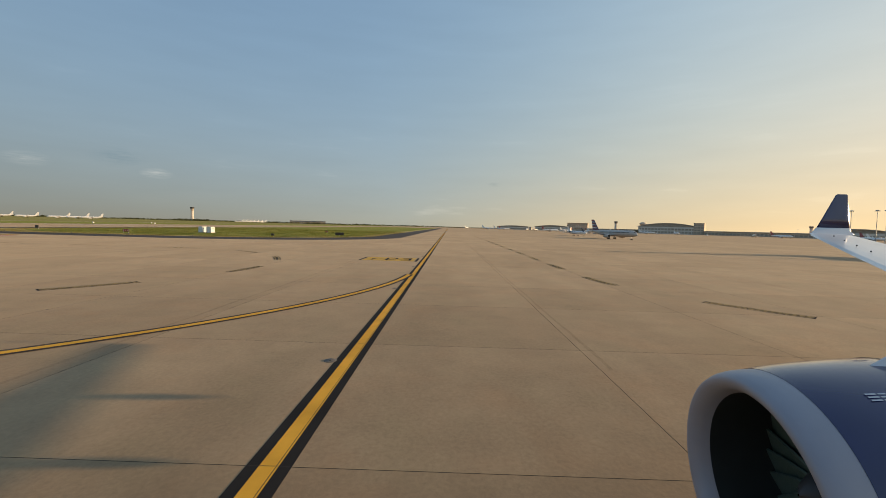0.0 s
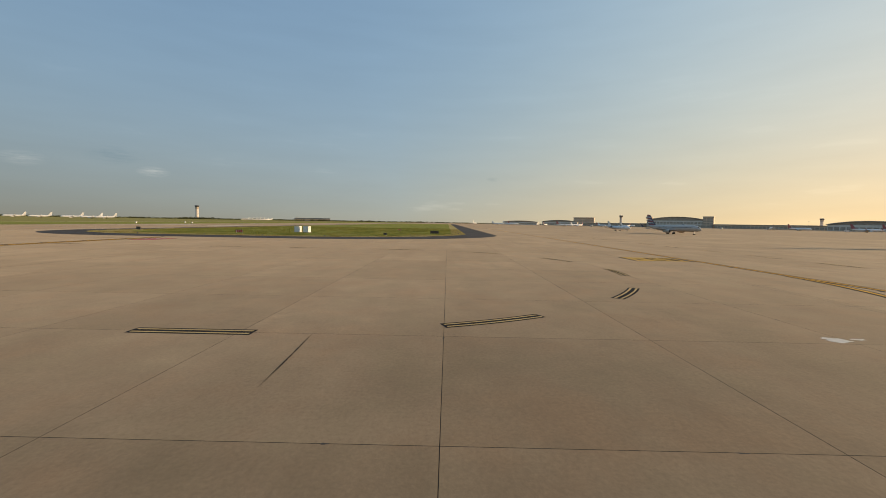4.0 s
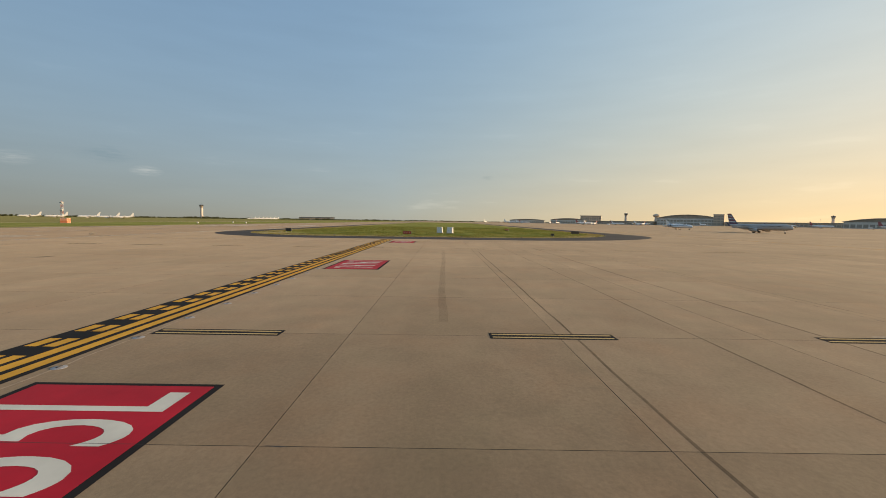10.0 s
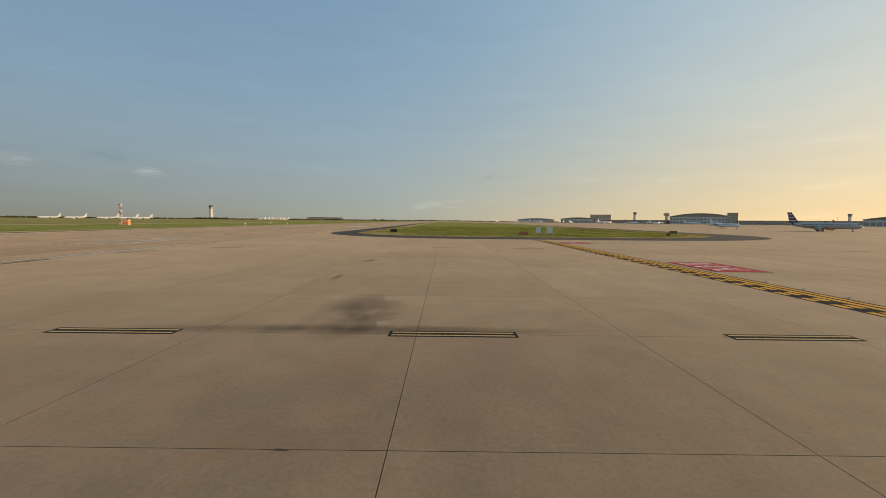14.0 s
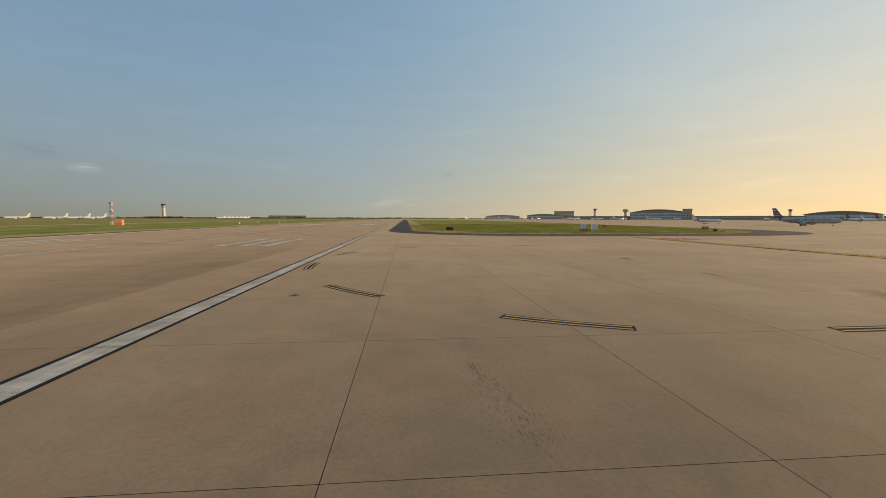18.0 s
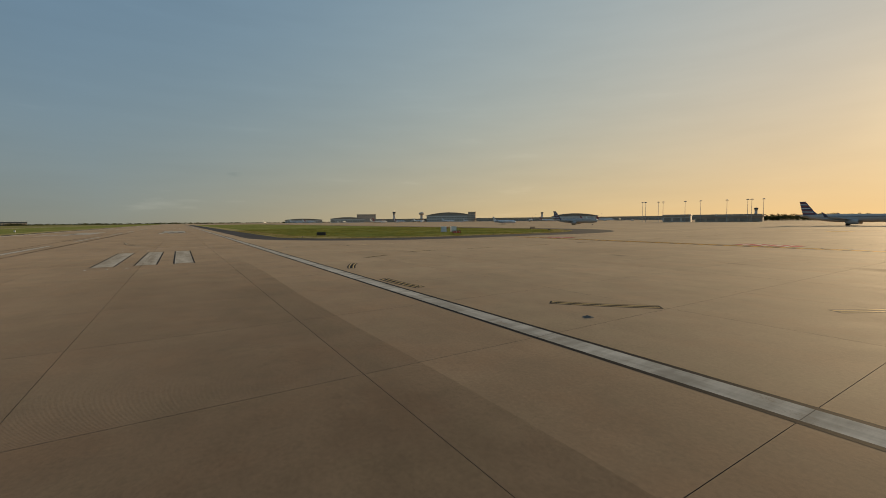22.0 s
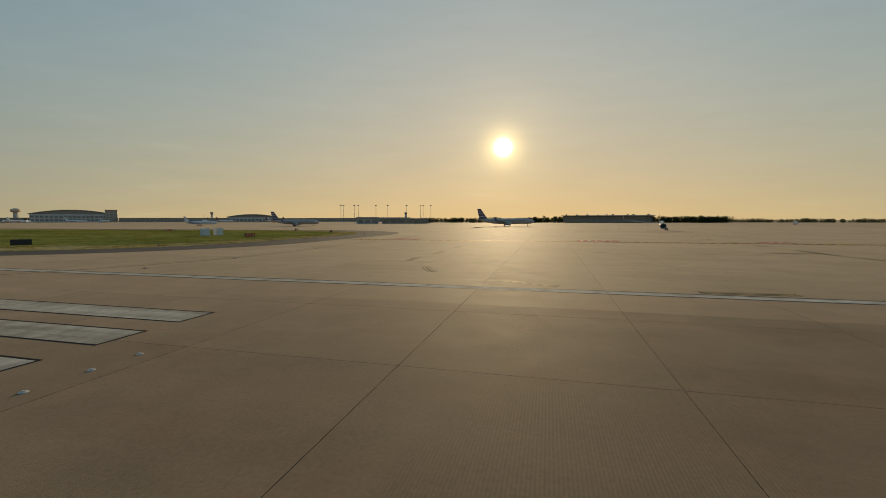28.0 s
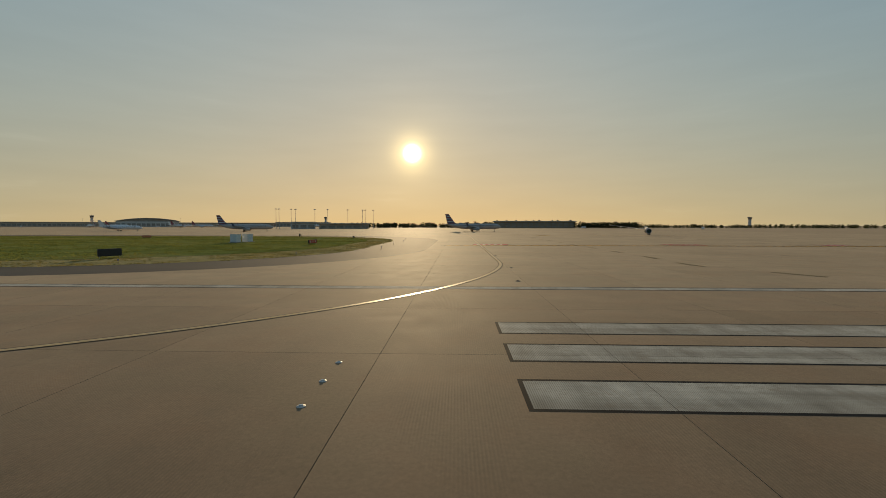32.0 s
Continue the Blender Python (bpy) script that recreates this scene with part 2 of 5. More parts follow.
        # the grooves begin where the runway proper does
        east = nd.new("ShaderNodeSeparateXYZ")
        ln.new(pos, east.inputs[0])
        amount = nmath(nd, ln, "MULTIPLY", amount, nmath(nd, ln, "LESS_THAN", east.outputs[0], 64.4))
        g = nmath(nd, ln, "MULTIPLY", wv.outputs["Fac"], amount)
        h = nmath(nd, ln, "SUBTRACT", h, nmath(nd, ln, "MULTIPLY", g, 0.7))
        c = mix(nd, ln, nmath(nd, ln, "MULTIPLY", g, 0.22), c, (0.12, 0.085, 0.055))
        ln.new(c, b.inputs["Base Color"])
    bump(nd, ln, b, h, 0.55, 0.008)
    return m


def paint(name, colour, worn=(0.30, 0.24, 0.17), amount=0.38, rough=0.72, gloss=0.16, grooved=False, grime=0.0, dust=0.0):
    """Road paint, rubbed through to the concrete in places."""
    m, nd, ln, b = material(name, rough)
    b.inputs["Specular IOR Level"].default_value = gloss
    b.inputs["Sheen Weight"].default_value = dust
    b.inputs["Sheen Roughness"].default_value = 0.35
    b.inputs["Sheen Tint"].default_value = (1.0, 0.88, 0.72, 1)
    a = noise_at(nd, ln, 1.3, 8, stretch=(0.6, 1, 1), rough=0.75)
    f = noise_at(nd, ln, 26.0, 4, rough=0.8)
    k = nmath(nd, ln, "ADD", nmath(nd, ln, "MULTIPLY", a, 0.65), nmath(nd, ln, "MULTIPLY", f, 0.35))
    mask = ramp(nd, ln, k, [(amount - 0.06, (1, 1, 1)), (amount + 0.04, (0, 0, 0))])
    tone = noise_at(nd, ln, 0.7, 5, shift=(5, 9, 0))
    c = ramp(nd, ln, tone, [(0.3, tuple(v * 0.82 for v in colour)), (0.7, tuple(min(1, v * 1.1) for v in colour))])
    if grime:
        # rubber and dust dragged along and across the stripe
        along = noise_at(nd, ln, 0.9, 6, stretch=(0.12, 1.6, 1), shift=(4, 8, 0), rough=0.65)
        across = noise_at(nd, ln, 1.1, 5, stretch=(1.5, 0.25, 1), shift=(9, 2, 0), rough=0.6)
        dirt = nmath(nd, ln, "MULTIPLY", along, across)
        c = mix(nd, ln, 1.0, c, ramp(nd, ln, dirt, [(0.16, (1 - grime, 1 - grime * 1.02, 1 - grime * 1.06)), (0.30, (1, 1, 1))]), "MULTIPLY")
    # sealed joints of the slabs below show through the paint
    xyz = nd.new("ShaderNodeSeparateXYZ")
    ln.new(nd.new("ShaderNodeNewGeometry").outputs["Position"], xyz.inputs[0])
    gaps = []
    for axis, start in ((0, 79.64), (1, 34.25)):
        k2 = nmath(nd, ln, "DIVIDE", nmath(nd, ln, "SUBTRACT", xyz.outputs[axis], start), 7.62)
        d2 = nmath(nd, ln, "ABSOLUTE", nmath(nd, ln, "SUBTRACT", k2, nmath(nd, ln, "ROUND", k2)))
        gaps.append(nmath(nd, ln, "LESS_THAN", d2, 0.0013))
    c = mix(nd, ln, nmath(nd, ln, "MULTIPLY", nmath(nd, ln, "MAXIMUM", *gaps), 0.8), c, (0.05, 0.04, 0.035))
    if grooved:
        pos = nd.new("ShaderNodeNewGeometry").outputs["Position"]
        wv = nd.new("ShaderNodeTexWave")
        wv.bands_direction = "X"
        wv.inputs["Scale"].default_value = 5.6
        wv.inputs["Distortion"].default_value = 0.35
        ln.new(pos, wv.inputs["Vector"])
        cut = ramp(nd, ln, wv.outputs["Fac"], [(0.60, (1, 1, 1)), (0.88, (0.66, 0.64, 0.60))])
        c = mix(nd, ln, 1.0, c, cut, "MULTIPLY")
        rub = noise_at(nd, ln, 0.5, 5, stretch=(0.08, 1.4, 1), shift=(2, 5, 0))
        c = mix(nd, ln, 1.0, c, ramp(nd, ln, rub, [(0.36, (0.66, 0.64, 0.62)), (0.58, (1, 1, 1))]), "MULTIPLY")
    ln.new(mix(nd, ln, mask, c, worn), b.inputs["Base Color"])
    bump(nd, ln, b, f, 0.2, 0.003)
    return m


TAN = (0.332, 0.229, 0.134)
M_slab = concrete("apron_concrete", TAN, streak=(0.25, 1.0, 1))
M_runway = concrete("runway_concrete", (0.302, 0.196, 0.112), grooves=True, streak=(0.12, 1.2, 1))
M_far = concrete("distant_concrete", (0.326, 0.223, 0.131), streak=(0.02, 0.3, 1))
M_base = plain("joint_filler", (0.06, 0.05, 0.042), 0.9, vary=0.3, world_space=True)
M_asphalt = concrete("shoulder_asphalt", (0.070, 0.055, 0.043), streak=(0.3, 1, 1), dust=0.0)
M_edge = concrete("dusty_asphalt", (0.085, 0.062, 0.042), streak=(0.3, 1, 1), dust=0.0)
M_road = concrete("road_concrete", (0.42, 0.34, 0.22), streak=(0.02, 0.3, 1))
M_yellow = paint("yellow_paint", (0.82, 0.40, 0.05), amount=0.33, gloss=0.1)
M_yellow_old = paint("faded_yellow_paint", (0.62, 0.41, 0.17), amount=0.35)
M_yellow_bead = paint("beaded_yellow_paint", (0.62, 0.37, 0.12), amount=0.42, rough=0.45, gloss=0.5)
M_black = paint("black_paint", (0.030, 0.026, 0.023), amount=0.31, gloss=0.04)
M_black_old = paint("worn_black_paint", (0.06, 0.047, 0.038), amount=0.41, gloss=0.04)
M_white = paint("white_paint", (0.60, 0.545, 0.45), amount=0.41, rough=0.85, gloss=0.03, grime=0.40, dust=0.04)
M_touch = paint("grooved_white_paint", (0.64, 0.575, 0.465), amount=0.43, rough=0.75, gloss=0.06, grooved=True, grime=0.30, dust=0.06)
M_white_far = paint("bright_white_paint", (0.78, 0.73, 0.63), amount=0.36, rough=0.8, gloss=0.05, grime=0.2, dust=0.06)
M_red = paint("red_paint", (0.52, 0.014, 0.028), amount=0.34, dust=0.012)
M_letter = paint("letter_paint", (0.74, 0.69, 0.56), amount=0.33)


def grass_material(name, a, b_, c_, thin=0.0):
    m, nd, ln, b = material(name, 0.9)
    big = noise_at(nd, ln, 0.035, 5, stretch=(1, 2.0, 1))
    mid = noise_at(nd, ln, 0.3, 6, rough=0.65)
    fine = noise_at(nd, ln, 5.0, 4, rough=0.75)
    col = ramp(nd, ln, big, [(0.34, a), (0.5, b_), (0.68, c_)])
    col = mix(nd, ln, 1.0, col, ramp(nd, ln, mid, [(0.3, (0.56, 0.62, 0.6)), (0.7, (1.3, 1.22, 1.15))]), "MULTIPLY")
    col = mix(nd, ln, 1.0, col, ramp(nd, ln, fine, [(0.3, (0.75, 0.75, 0.75)), (0.7, (1.2, 1.2, 1.2))]), "MULTIPLY")
    ln.new(col, b.inputs["Base Color"])
    b.inputs["Specular IOR Level"].default_value = 0.0
    if thin:
        # light passes through the leaves and blades
        leaf = nd.new("ShaderNodeBsdfTranslucent")
        ln.new(col, leaf.inputs["Color"])
        both = nd.new("ShaderNodeMixShader")
        both.inputs[0].default_value = thin
        ln.new(b.outputs[0], both.inputs[1])
        ln.new(leaf.outputs[0], both.inputs[2])
        ln.new(both.outputs[0], nd["Material Output"].inputs["Surface"])
    else:
        b.inputs["Sheen Weight"].default_value = 0.06
        b.inputs["Sheen Roughness"].default_value = 0.5
        b.inputs["Sheen Tint"].default_value = (0.85, 1.0, 0.45, 1)
        bump(nd, ln, b, nmath(nd, ln, "ADD", mid, fine), 0.6, 0.12)
    return m


M_grass = grass_material("mown_grass", (0.115, 0.138, 0.034), (0.185, 0.198, 0.050), (0.27, 0.245, 0.085))
M_grass_dry = grass_material("dry_grass", (0.34, 0.255, 0.11), (0.41, 0.31, 0.145), (0.48, 0.37, 0.19))
M_field = grass_material("far_grass", (0.17, 0.145, 0.062), (0.205, 0.17, 0.078), (0.25, 0.20, 0.10))
# horizon tree foliage is lightened to carry some distance haze in its colour
M_tree = grass_material("tree_foliage", (0.07, 0.08, 0.036), (0.10, 0.105, 0.05), (0.14, 0.135, 0.065), 0.45)
M_blade = grass_material("grass_blades", (0.15, 0.17, 0.042), (0.205, 0.215, 0.055), (0.27, 0.25, 0.08), 0.5)
M_straw = grass_material("dry_blades", (0.22, 0.19, 0.06), (0.28, 0.235, 0.085), (0.33, 0.27, 0.11), 0.5)

# ---------- helpers for shapes ----------


def part(name, bm, mat, parent=None, label="", smooth=False):
    """Links a bmesh as one mesh object, under a thing or a part."""
    me = bpy.data.meshes.new(name)
    bm.normal_update()
    bm.to_mesh(me)
    bm.free()
    me.materials.append(mat)
    if smooth:
        me.shade_smooth()
    ob = new(name, me)
    if parent:
        ob.parent = parent
    if label:
        ob["label"] = label
    return ob


def thing(name, label, category, group="", kind="", at=None):
    e = new(name)
    e.empty_display_size = 0.2
    if at is not None:
        e.matrix_basis = at
    return tagged(e, label, category, group, kind)


def box(bm, x0, x1, y0, y1, z0, z1, bevel=0.0):
    vs = [bm.verts.new(p) for p in ((x0, y0, z0), (x1, y0, z0), (x1, y1, z0), (x0, y1, z0), (x0, y0, z1), (x1, y0, z1), (x1, y1, z1), (x0, y1, z1))]
    fs = [bm.faces.new([vs[i] for i in q]) for q in ((3, 2, 1, 0), (4, 5, 6, 7), (0, 1, 5, 4), (1, 2, 6, 5), (2, 3, 7, 6), (3, 0, 4, 7))]
    if bevel:
        es = {e for f in fs for e in f.edges}
        bmesh.ops.bevel(bm, geom=list(es), offset=bevel, segments=2, affect="EDGES", profile=0.6)


def rings(bm, loops, cap=True):
    """Skins a row of closed loops of points."""
    made = [[bm.verts.new(p) for p in lp] for lp in loops]
    n = len(made[0])
    for a, b in zip(made, made[1:]):
        for i in range(n):
            j = (i + 1) % n
            bm.faces.new((a[i], a[j], b[j], b[i]))
    if cap:
        bm.faces.new(list(reversed(made[0])))
        bm.faces.new(made[-1])


def tube(bm, p0, p1, r0, r1=None, n=10):
    r1 = r0 if r1 is None else r1
    p0, p1 = Vector(p0), Vector(p1)
    q = (p1 - p0).to_track_quat("Z", "Y")
    lp = []
    for p, r in ((p0, r0), (p1, r1)):
        lp.append([p + q @ Vector((r * math.cos(a), r * math.sin(a), 0)) for a in (2 * math.pi * i / n for i in range(n))])
    rings(bm, lp)


def flat(bm, pts, z):
    bm.faces.new([bm.verts.new((x, y, z)) for x, y in pts])


def rect(bm, x0, x1, y0, y1, z):
    flat(bm, ((x0, y0), (x1, y0), (x1, y1), (x0, y1)), z)


def ribbon(bm, pts, half0, half1, z):
    """A strip along pts between the offsets half0 and half1 to its left."""
    left, right = [], []
    for i, p in enumerate(pts):
        a, b = pts[max(i - 1, 0)], pts[min(i + 1, len(pts) - 1)]
        d = Vector((b[0] - a[0], b[1] - a[1])).normalized()
        nrm = Vector((-d.y, d.x))
        left.append(bm.verts.new((p[0] + nrm.x * half1, p[1] + nrm.y * half1, z)))
        right.append(bm.verts.new((p[0] + nrm.x * half0, p[1] + nrm.y * half0, z)))
    for i in range(len(pts) - 1):
        bm.faces.new((right[i], right[i + 1], left[i + 1], left[i]))


def arc(cx, cy, r, a0, a1, n):
    return [(cx + r * math.cos(radians(a0 + (a1 - a0) * i / n)), cy + r * math.sin(radians(a0 + (a1 - a0) * i / n))) for i in range(n + 1)]

# ---------- ground and pavement ----------
S = 7.62                      # slab side
X0, Y0 = 79.64, 34.25          # one crossing of the joints
Z1, Z2, Z3, Z4 = 0.004, 0.008, 0.012, 0.016

bm = bmesh.new()
rect(bm, -4500, 4500, -4500, 4500, -0.06)
tagged(part("ground", bm, M_far), "pale tan concrete airfield apron reaching to the horizon", "ground", kind="structure")

for name, y0, y1, z, mat, label, cat in (
        ("shoulder_south", -45.4, -41.95, -0.012, M_edge, "dark asphalt shoulder along the runway edge", "pavement"),
        ("verge_south", -55.5, -45.4, -0.03, M_grass_dry, "straw-coloured dry verge beyond the runway shoulder", "grass"),
        ("field_south", -146.0, -55.5, -0.02, M_grass, "flat mown green airfield grass", "grass field"),
        ("service_road_south", -154.0, -146.0, -0.025, M_road, "pale service road across the airfield grass", "road"),
        ("far_field_south", -4500.0, -154.0, -0.03, M_field, "dull dry far airfield grass", "grass field")):
    bm = bmesh.new()
    rect(bm, -4500, 4500, y0, y1, z)
    tagged(part(name, bm, mat), label, cat, kind="structure")

bm = bmesh.new()
rect(bm, -260, 200, -41.95, 330, -0.045)
pavement = tagged(part("pavement", bm, M_base), "tan concrete slab pavement with dark sealed joints", "pavement", kind="structure")


def slab_points(g=0.007, c=0.0012, d=0.04):
    h = S / 2 - g
    k = h - c
    v = [(-h, -h, -d), (h, -h, -d), (h, h, -d), (-h, h, -d), (-h, -h, -c), (h, -h, -c), (h, h, -c), (-h, h, -c), (-k, -k, 0), (k, -k, 0), (k, k, 0), (-k, k, 0)]
    f = [(8, 9, 10, 11)]
    for i in range(4):
        j = (i + 1) % 4
        f += [(i, j, j + 4, i + 4), (i + 4, j + 4, j + 8, i + 8)]
    return v, f


SV, SF = slab_points()


def slab_mesh(name, mat):
    me = bpy.data.meshes.new(name)
    me.from_pydata(SV, [], SF)
    me.materials.append(mat)
    me.materials.append(M_base)
    for p_ in me.polygons:
        p_.material_index = 0 if p_.index == 0 else 1
    return me


slab_a, slab_r = slab_mesh("slab", M_slab), slab_mesh("runway_slab", M_runway)
near_slabs, rest = [], {"a": [], "r": []}
for i in range(-45, 17):
    for j in range(-10, 39):
        cx, cy = X0 + (i - 0.5) * S, Y0 + (j + 0.5) * S
        if cx < -25 and 52 < cy < 140:
            continue
        on_runway = cy < 26
        close = (50 < cx < 83 and 12 < cy < 188) or (-12 < cx < 83 and 3 < cy < 34)
        if close:
            near_slabs.append((cx, cy, slab_r if on_runway else slab_a))
        else:
            rest["r" if on_runway else "a"].append((cx, cy))


def joined_slabs(name, spots, mat):
    v, f = [], []
    for cx, cy in spots:
        o = len(v)
        v += [(x + cx, y + cy, z) for x, y, z in SV]
        f += [tuple(k + o for k in q) for q in SF]
    me = bpy.data.meshes.new(name)
    me.from_pydata(v, [], f)
    me.materials.append(mat)
    me.materials.append(M_base)
    for p_ in me.polygons:
        p_.material_index = 0 if p_.index % len(SF) == 0 else 1
    ob = new(name, me)
    ob.parent = pavement
    ob["kind"] = "stuff"
    return ob


joined_slabs("apron_slabs", rest["a"], M_slab)
joined_slabs("runway_slabs", rest["r"], M_runway)


# ---------- grass island with its asphalt shoulder ----------
def island(x1, y0, y1, r0, r1, west):
    pts = [(west, y0)] + [(-160 - 0.0, y0)] + arc(x1 - r0, y0 + r0, r0, -90, 0, 24)
    pts += arc(x1 - r1, y1 - r1, r1, 0, 90, 24) + [(-160, y1), (west, y1)]
    return pts


bm = bmesh.new()
flat(bm, island(-7.0, 30.0, 165.5, 42, 52, -900), 0.004)
tagged(part("asphalt_shoulder", bm, M_asphalt), "dark asphalt shoulder round the grass island", "pavement", kind="structure")
bm = bmesh.new()
flat(bm, island(-19.0, 37.8, 155.0, 33, 48, -900), 0.02)
tagged(part("grass_verge", bm, M_grass_dry), "straw-coloured dry verge of the grass island", "grass", kind="structure")
bm = bmesh.new()
outline = island(-26.0, 44.5, 150.0, 36, 44, -900)
flat(bm, outline, 0.05)
tagged(part("grass_island", bm, M_grass), "mown green grass island between runway and taxiways", "grass", kind="structure")


def inside_island(x, y, x1, y0, y1, r0, r1):
    if x > x1 or y < y0 or y > y1:
        return False
    if x > x1 - r0 and y < y0 + r0:
        return (x - x1 + r0) ** 2 + (y - y0 - r0) ** 2 < r0 * r0
    if x > x1 - r1 and y > y1 - r1:
        return (x - x1 + r1) ** 2 + (y - y1 + r1) ** 2 < r1 * r1
    return True


def tufts(name, n, zone, mat, hmin, hmax, test, seed, label):
    rng = random.Random(seed)
    v, f = [], []
    while n > 0:
        x, y = rng.uniform(zone[0], zone[1]), rng.uniform(zone[2], zone[3])
        if not test(x, y):
            continue
        n -= 1
        if noise.noise(Vector((x * 0.12, y * 0.12, 0))) < rng.uniform(-0.6, 0.3):
            continue
        h, w, a = rng.uniform(hmin, hmax), rng.uniform(0.25, 0.7), rng.uniform(0, 6.28)
        for k in range(4):
            b = a + k * 1.57 + rng.uniform(-0.4, 0.4)
            ox, oy = 0.3 * w * math.cos(b + 1.5), 0.3 * w * math.sin(b + 1.5)
            o = len(v)
            v += [(x + ox, y + oy, 0.0), (x + ox + w * math.cos(b), y + oy + w * math.sin(b), 0.0), (x + w * 0.7 * math.cos(b + 0.5), y + w * 0.7 * math.sin(b + 0.5), h * rng.uniform(0.6, 1.0))]
            f.append((o, o + 1, o + 2))
    me = bpy.data.meshes.new(name)
    me.from_pydata(v, [], f)
    me.materials.append(mat)
    return tagged(new(name, me), label, "grass", kind="stuff")


tufts("grass_tufts", 30000, (-190, -26, 44, 150), M_blade, 0.05, 0.22, lambda x, y: inside_island(x, y, -26, 44.5, 150, 36, 44), 5, "short uneven green grass tufts")
tufts("dry_tufts", 7000, (-170, -19, 37, 156), M_straw, 0.03, 0.12, lambda x, y: inside_island(x, y, -19, 37.8, 155, 33, 48) and not inside_island(x, y, -27, 45.5, 149, 36, 44), 6, "short dry straw-coloured grass tufts")

# ---------- painted markings ----------
RWY_Y = -6.95                 # runway centreline
TAXI_Y = 178.9                # centreline of the parallel taxiway


def line_thing(name, pts, label, cat, half=0.17, edge=0.40, yellow=None, black=None, z=Z1):
    t = thing(name, label, cat)
    for side in (-1, 1):
        bm = bmesh.new()
        ribbon(bm, pts, min(side * half, side * edge), max(side * half, side * edge), z)
        part("black_border", bm, black or M_black, t, "black painted border")
    bm = bmesh.new()
    ribbon(bm, pts, -half, half, z + 0.004)
    part("yellow_line", bm, yellow or M_yellow, t)
    return t


line_thing("taxiway_centreline", [(120 - 6.0 * i, TAXI_Y) for i in range(150)], "straight yellow taxiway centreline with black borders on concrete", "taxiway line")
line_thing("taxiway_turn_line", arc(47.87, 139.95, 38.7, 4, 86, 60), "curved yellow taxiway turn line with black borders", "taxiway line", edge=0.37, black=M_black_old, z=Z1 + 0.008)
line_thing("runway_entry_line", [(3.3, 165), (3.3, 110), (3.3, 75)] + arc(-39.7, 47.8, 43.0, 0, -88, 50), "curved yellow line leading from taxiway onto runway", "taxiway line", half=0.16, edge=0.24, yellow=M_yellow_bead, black=M_black_old, z=Z1 + 0.008)


def taxi_dash(pts):
    """One dash of the double yellow taxiway edge, framed in black."""
    d = thing("taxiway_edge_dash", "double yellow dash with black outline on concrete", "edge marking", "double yellow dashes along the taxiway edge")
    for o in (-0.18, 0.18):
        bm = bmesh.new()
        ribbon(bm, pts, o - 0.065, o + 0.065, Z2)
        part("yellow_stripe", bm, M_yellow_old, d)
    a, b = Vector(pts[0]), Vector(pts[1])
    e0 = (a - b).normalized() * 0.10
    a, b = Vector(pts[-1]), Vector(pts[-2])
    e1 = (a - b).normalized() * 0.10
    longer = [tuple(Vector(pts[0]) + e0)] + list(pts) + [tuple(Vector(pts[-1]) + e1)]
    bm = bmesh.new()
    ribbon(bm, longer, -0.37, 0.37, Z1)
    part("black_outline", bm, M_black, d)


LOOP_X, LOOP_R = 48.0, 24.0
for k in range(8):
    y = 51.4 + 12.19 * k
    for x in (LOOP_X + LOOP_R, LOOP_X - LOOP_R):
        taxi_dash([(x, y + 0.25), (x, y + 1.7), (x, y + 3.2), (x, y + 4.65)])
for (xa, ya), (xb, yb) in (((71.2, 44.1), (68.95, 39.7)), ((63.95, 34.2), (60.2, 30.9)), ((51.85, 27.75), (46.95, 27.45)), ((38.7, 27.95), (34.8, 29.6)), ((28.9, 33.3), (27.2, 36.8)), ((23.9, 42.0), (23.5, 46.3))):
    # each dash bows outwards a little, along the bend
    nx, ny = (yb - ya), -(xb - xa)
    out = 0.026 if nx * (xa - LOOP_X) + ny * (ya - 51.5) > 0 else -0.026
    taxi_dash([(xa + (xb - xa) * u + nx * out * 4 * u * (1 - u), ya + (yb - ya) * u + ny * out * 4 * u * (1 - u)) for u in (0, 0.17, 0.33, 0.5, 0.67, 0.83, 1)])
for k in range(6):
    taxi_dash(arc(LOOP_X, 140.0, LOOP_R, 21.0 + 29.6 * k, 32.5 + 29.6 * k, 6))
for k in range(3):
    taxi_dash(arc(LOOP_X, 218.6, LOOP_R + 0.2, -16.4 - 29.9 * k, -28.6 - 29.9 * k, 6))
for k in range(14):
    x = 35.6 - 12.0 * k
    taxi_dash([(x, 194.3), (x + 2.0, 194.3), (x + 4.0, 194.3), (x + 5.8, 194.3)])
for k in range(5):
    for x in (LOOP_X + LOOP_R,):
        taxi_dash([(x, 221.0 + 12.19 * k), (x, 223.4 + 12.19 * k), (x, 225.7 + 12.19 * k)])

# holding position marking: two dashed lines on the runway side, two solid lines on the taxiway side
hold = thing("holding_position_marking", "black band with two dashed and two solid yellow lines", "hold line")
bm = bmesh.new()
rect(bm, -4.5, 99.0, 85.06, 87.70, Z1)
part("black_band", bm, M_black, hold, "black painted band")
for y0, y1 in ((86.44, 86.85), (87.09, 87.47)):
    bm = bmesh.new()
    rect(bm, -4.2, 98.8, y0, y1, Z2)
    part("solid_line", bm, M_yellow, hold)
dash_me = bpy.data.meshes.new("dash")
dash_me.from_pydata([(0, 0, 0), (0.93, 0, 0), (0.93, 0.41, 0), (0, 0.41, 0)], [], [(0, 1, 2, 3)])
dash_me.materials.append(M_yellow)
for i in range(56):
    for y0 in (85.22, 85.83):
        o = new("dash", dash_me)
        o.location = (-3.81 + 1.83 * i, y0, Z2)
        o.parent = hold


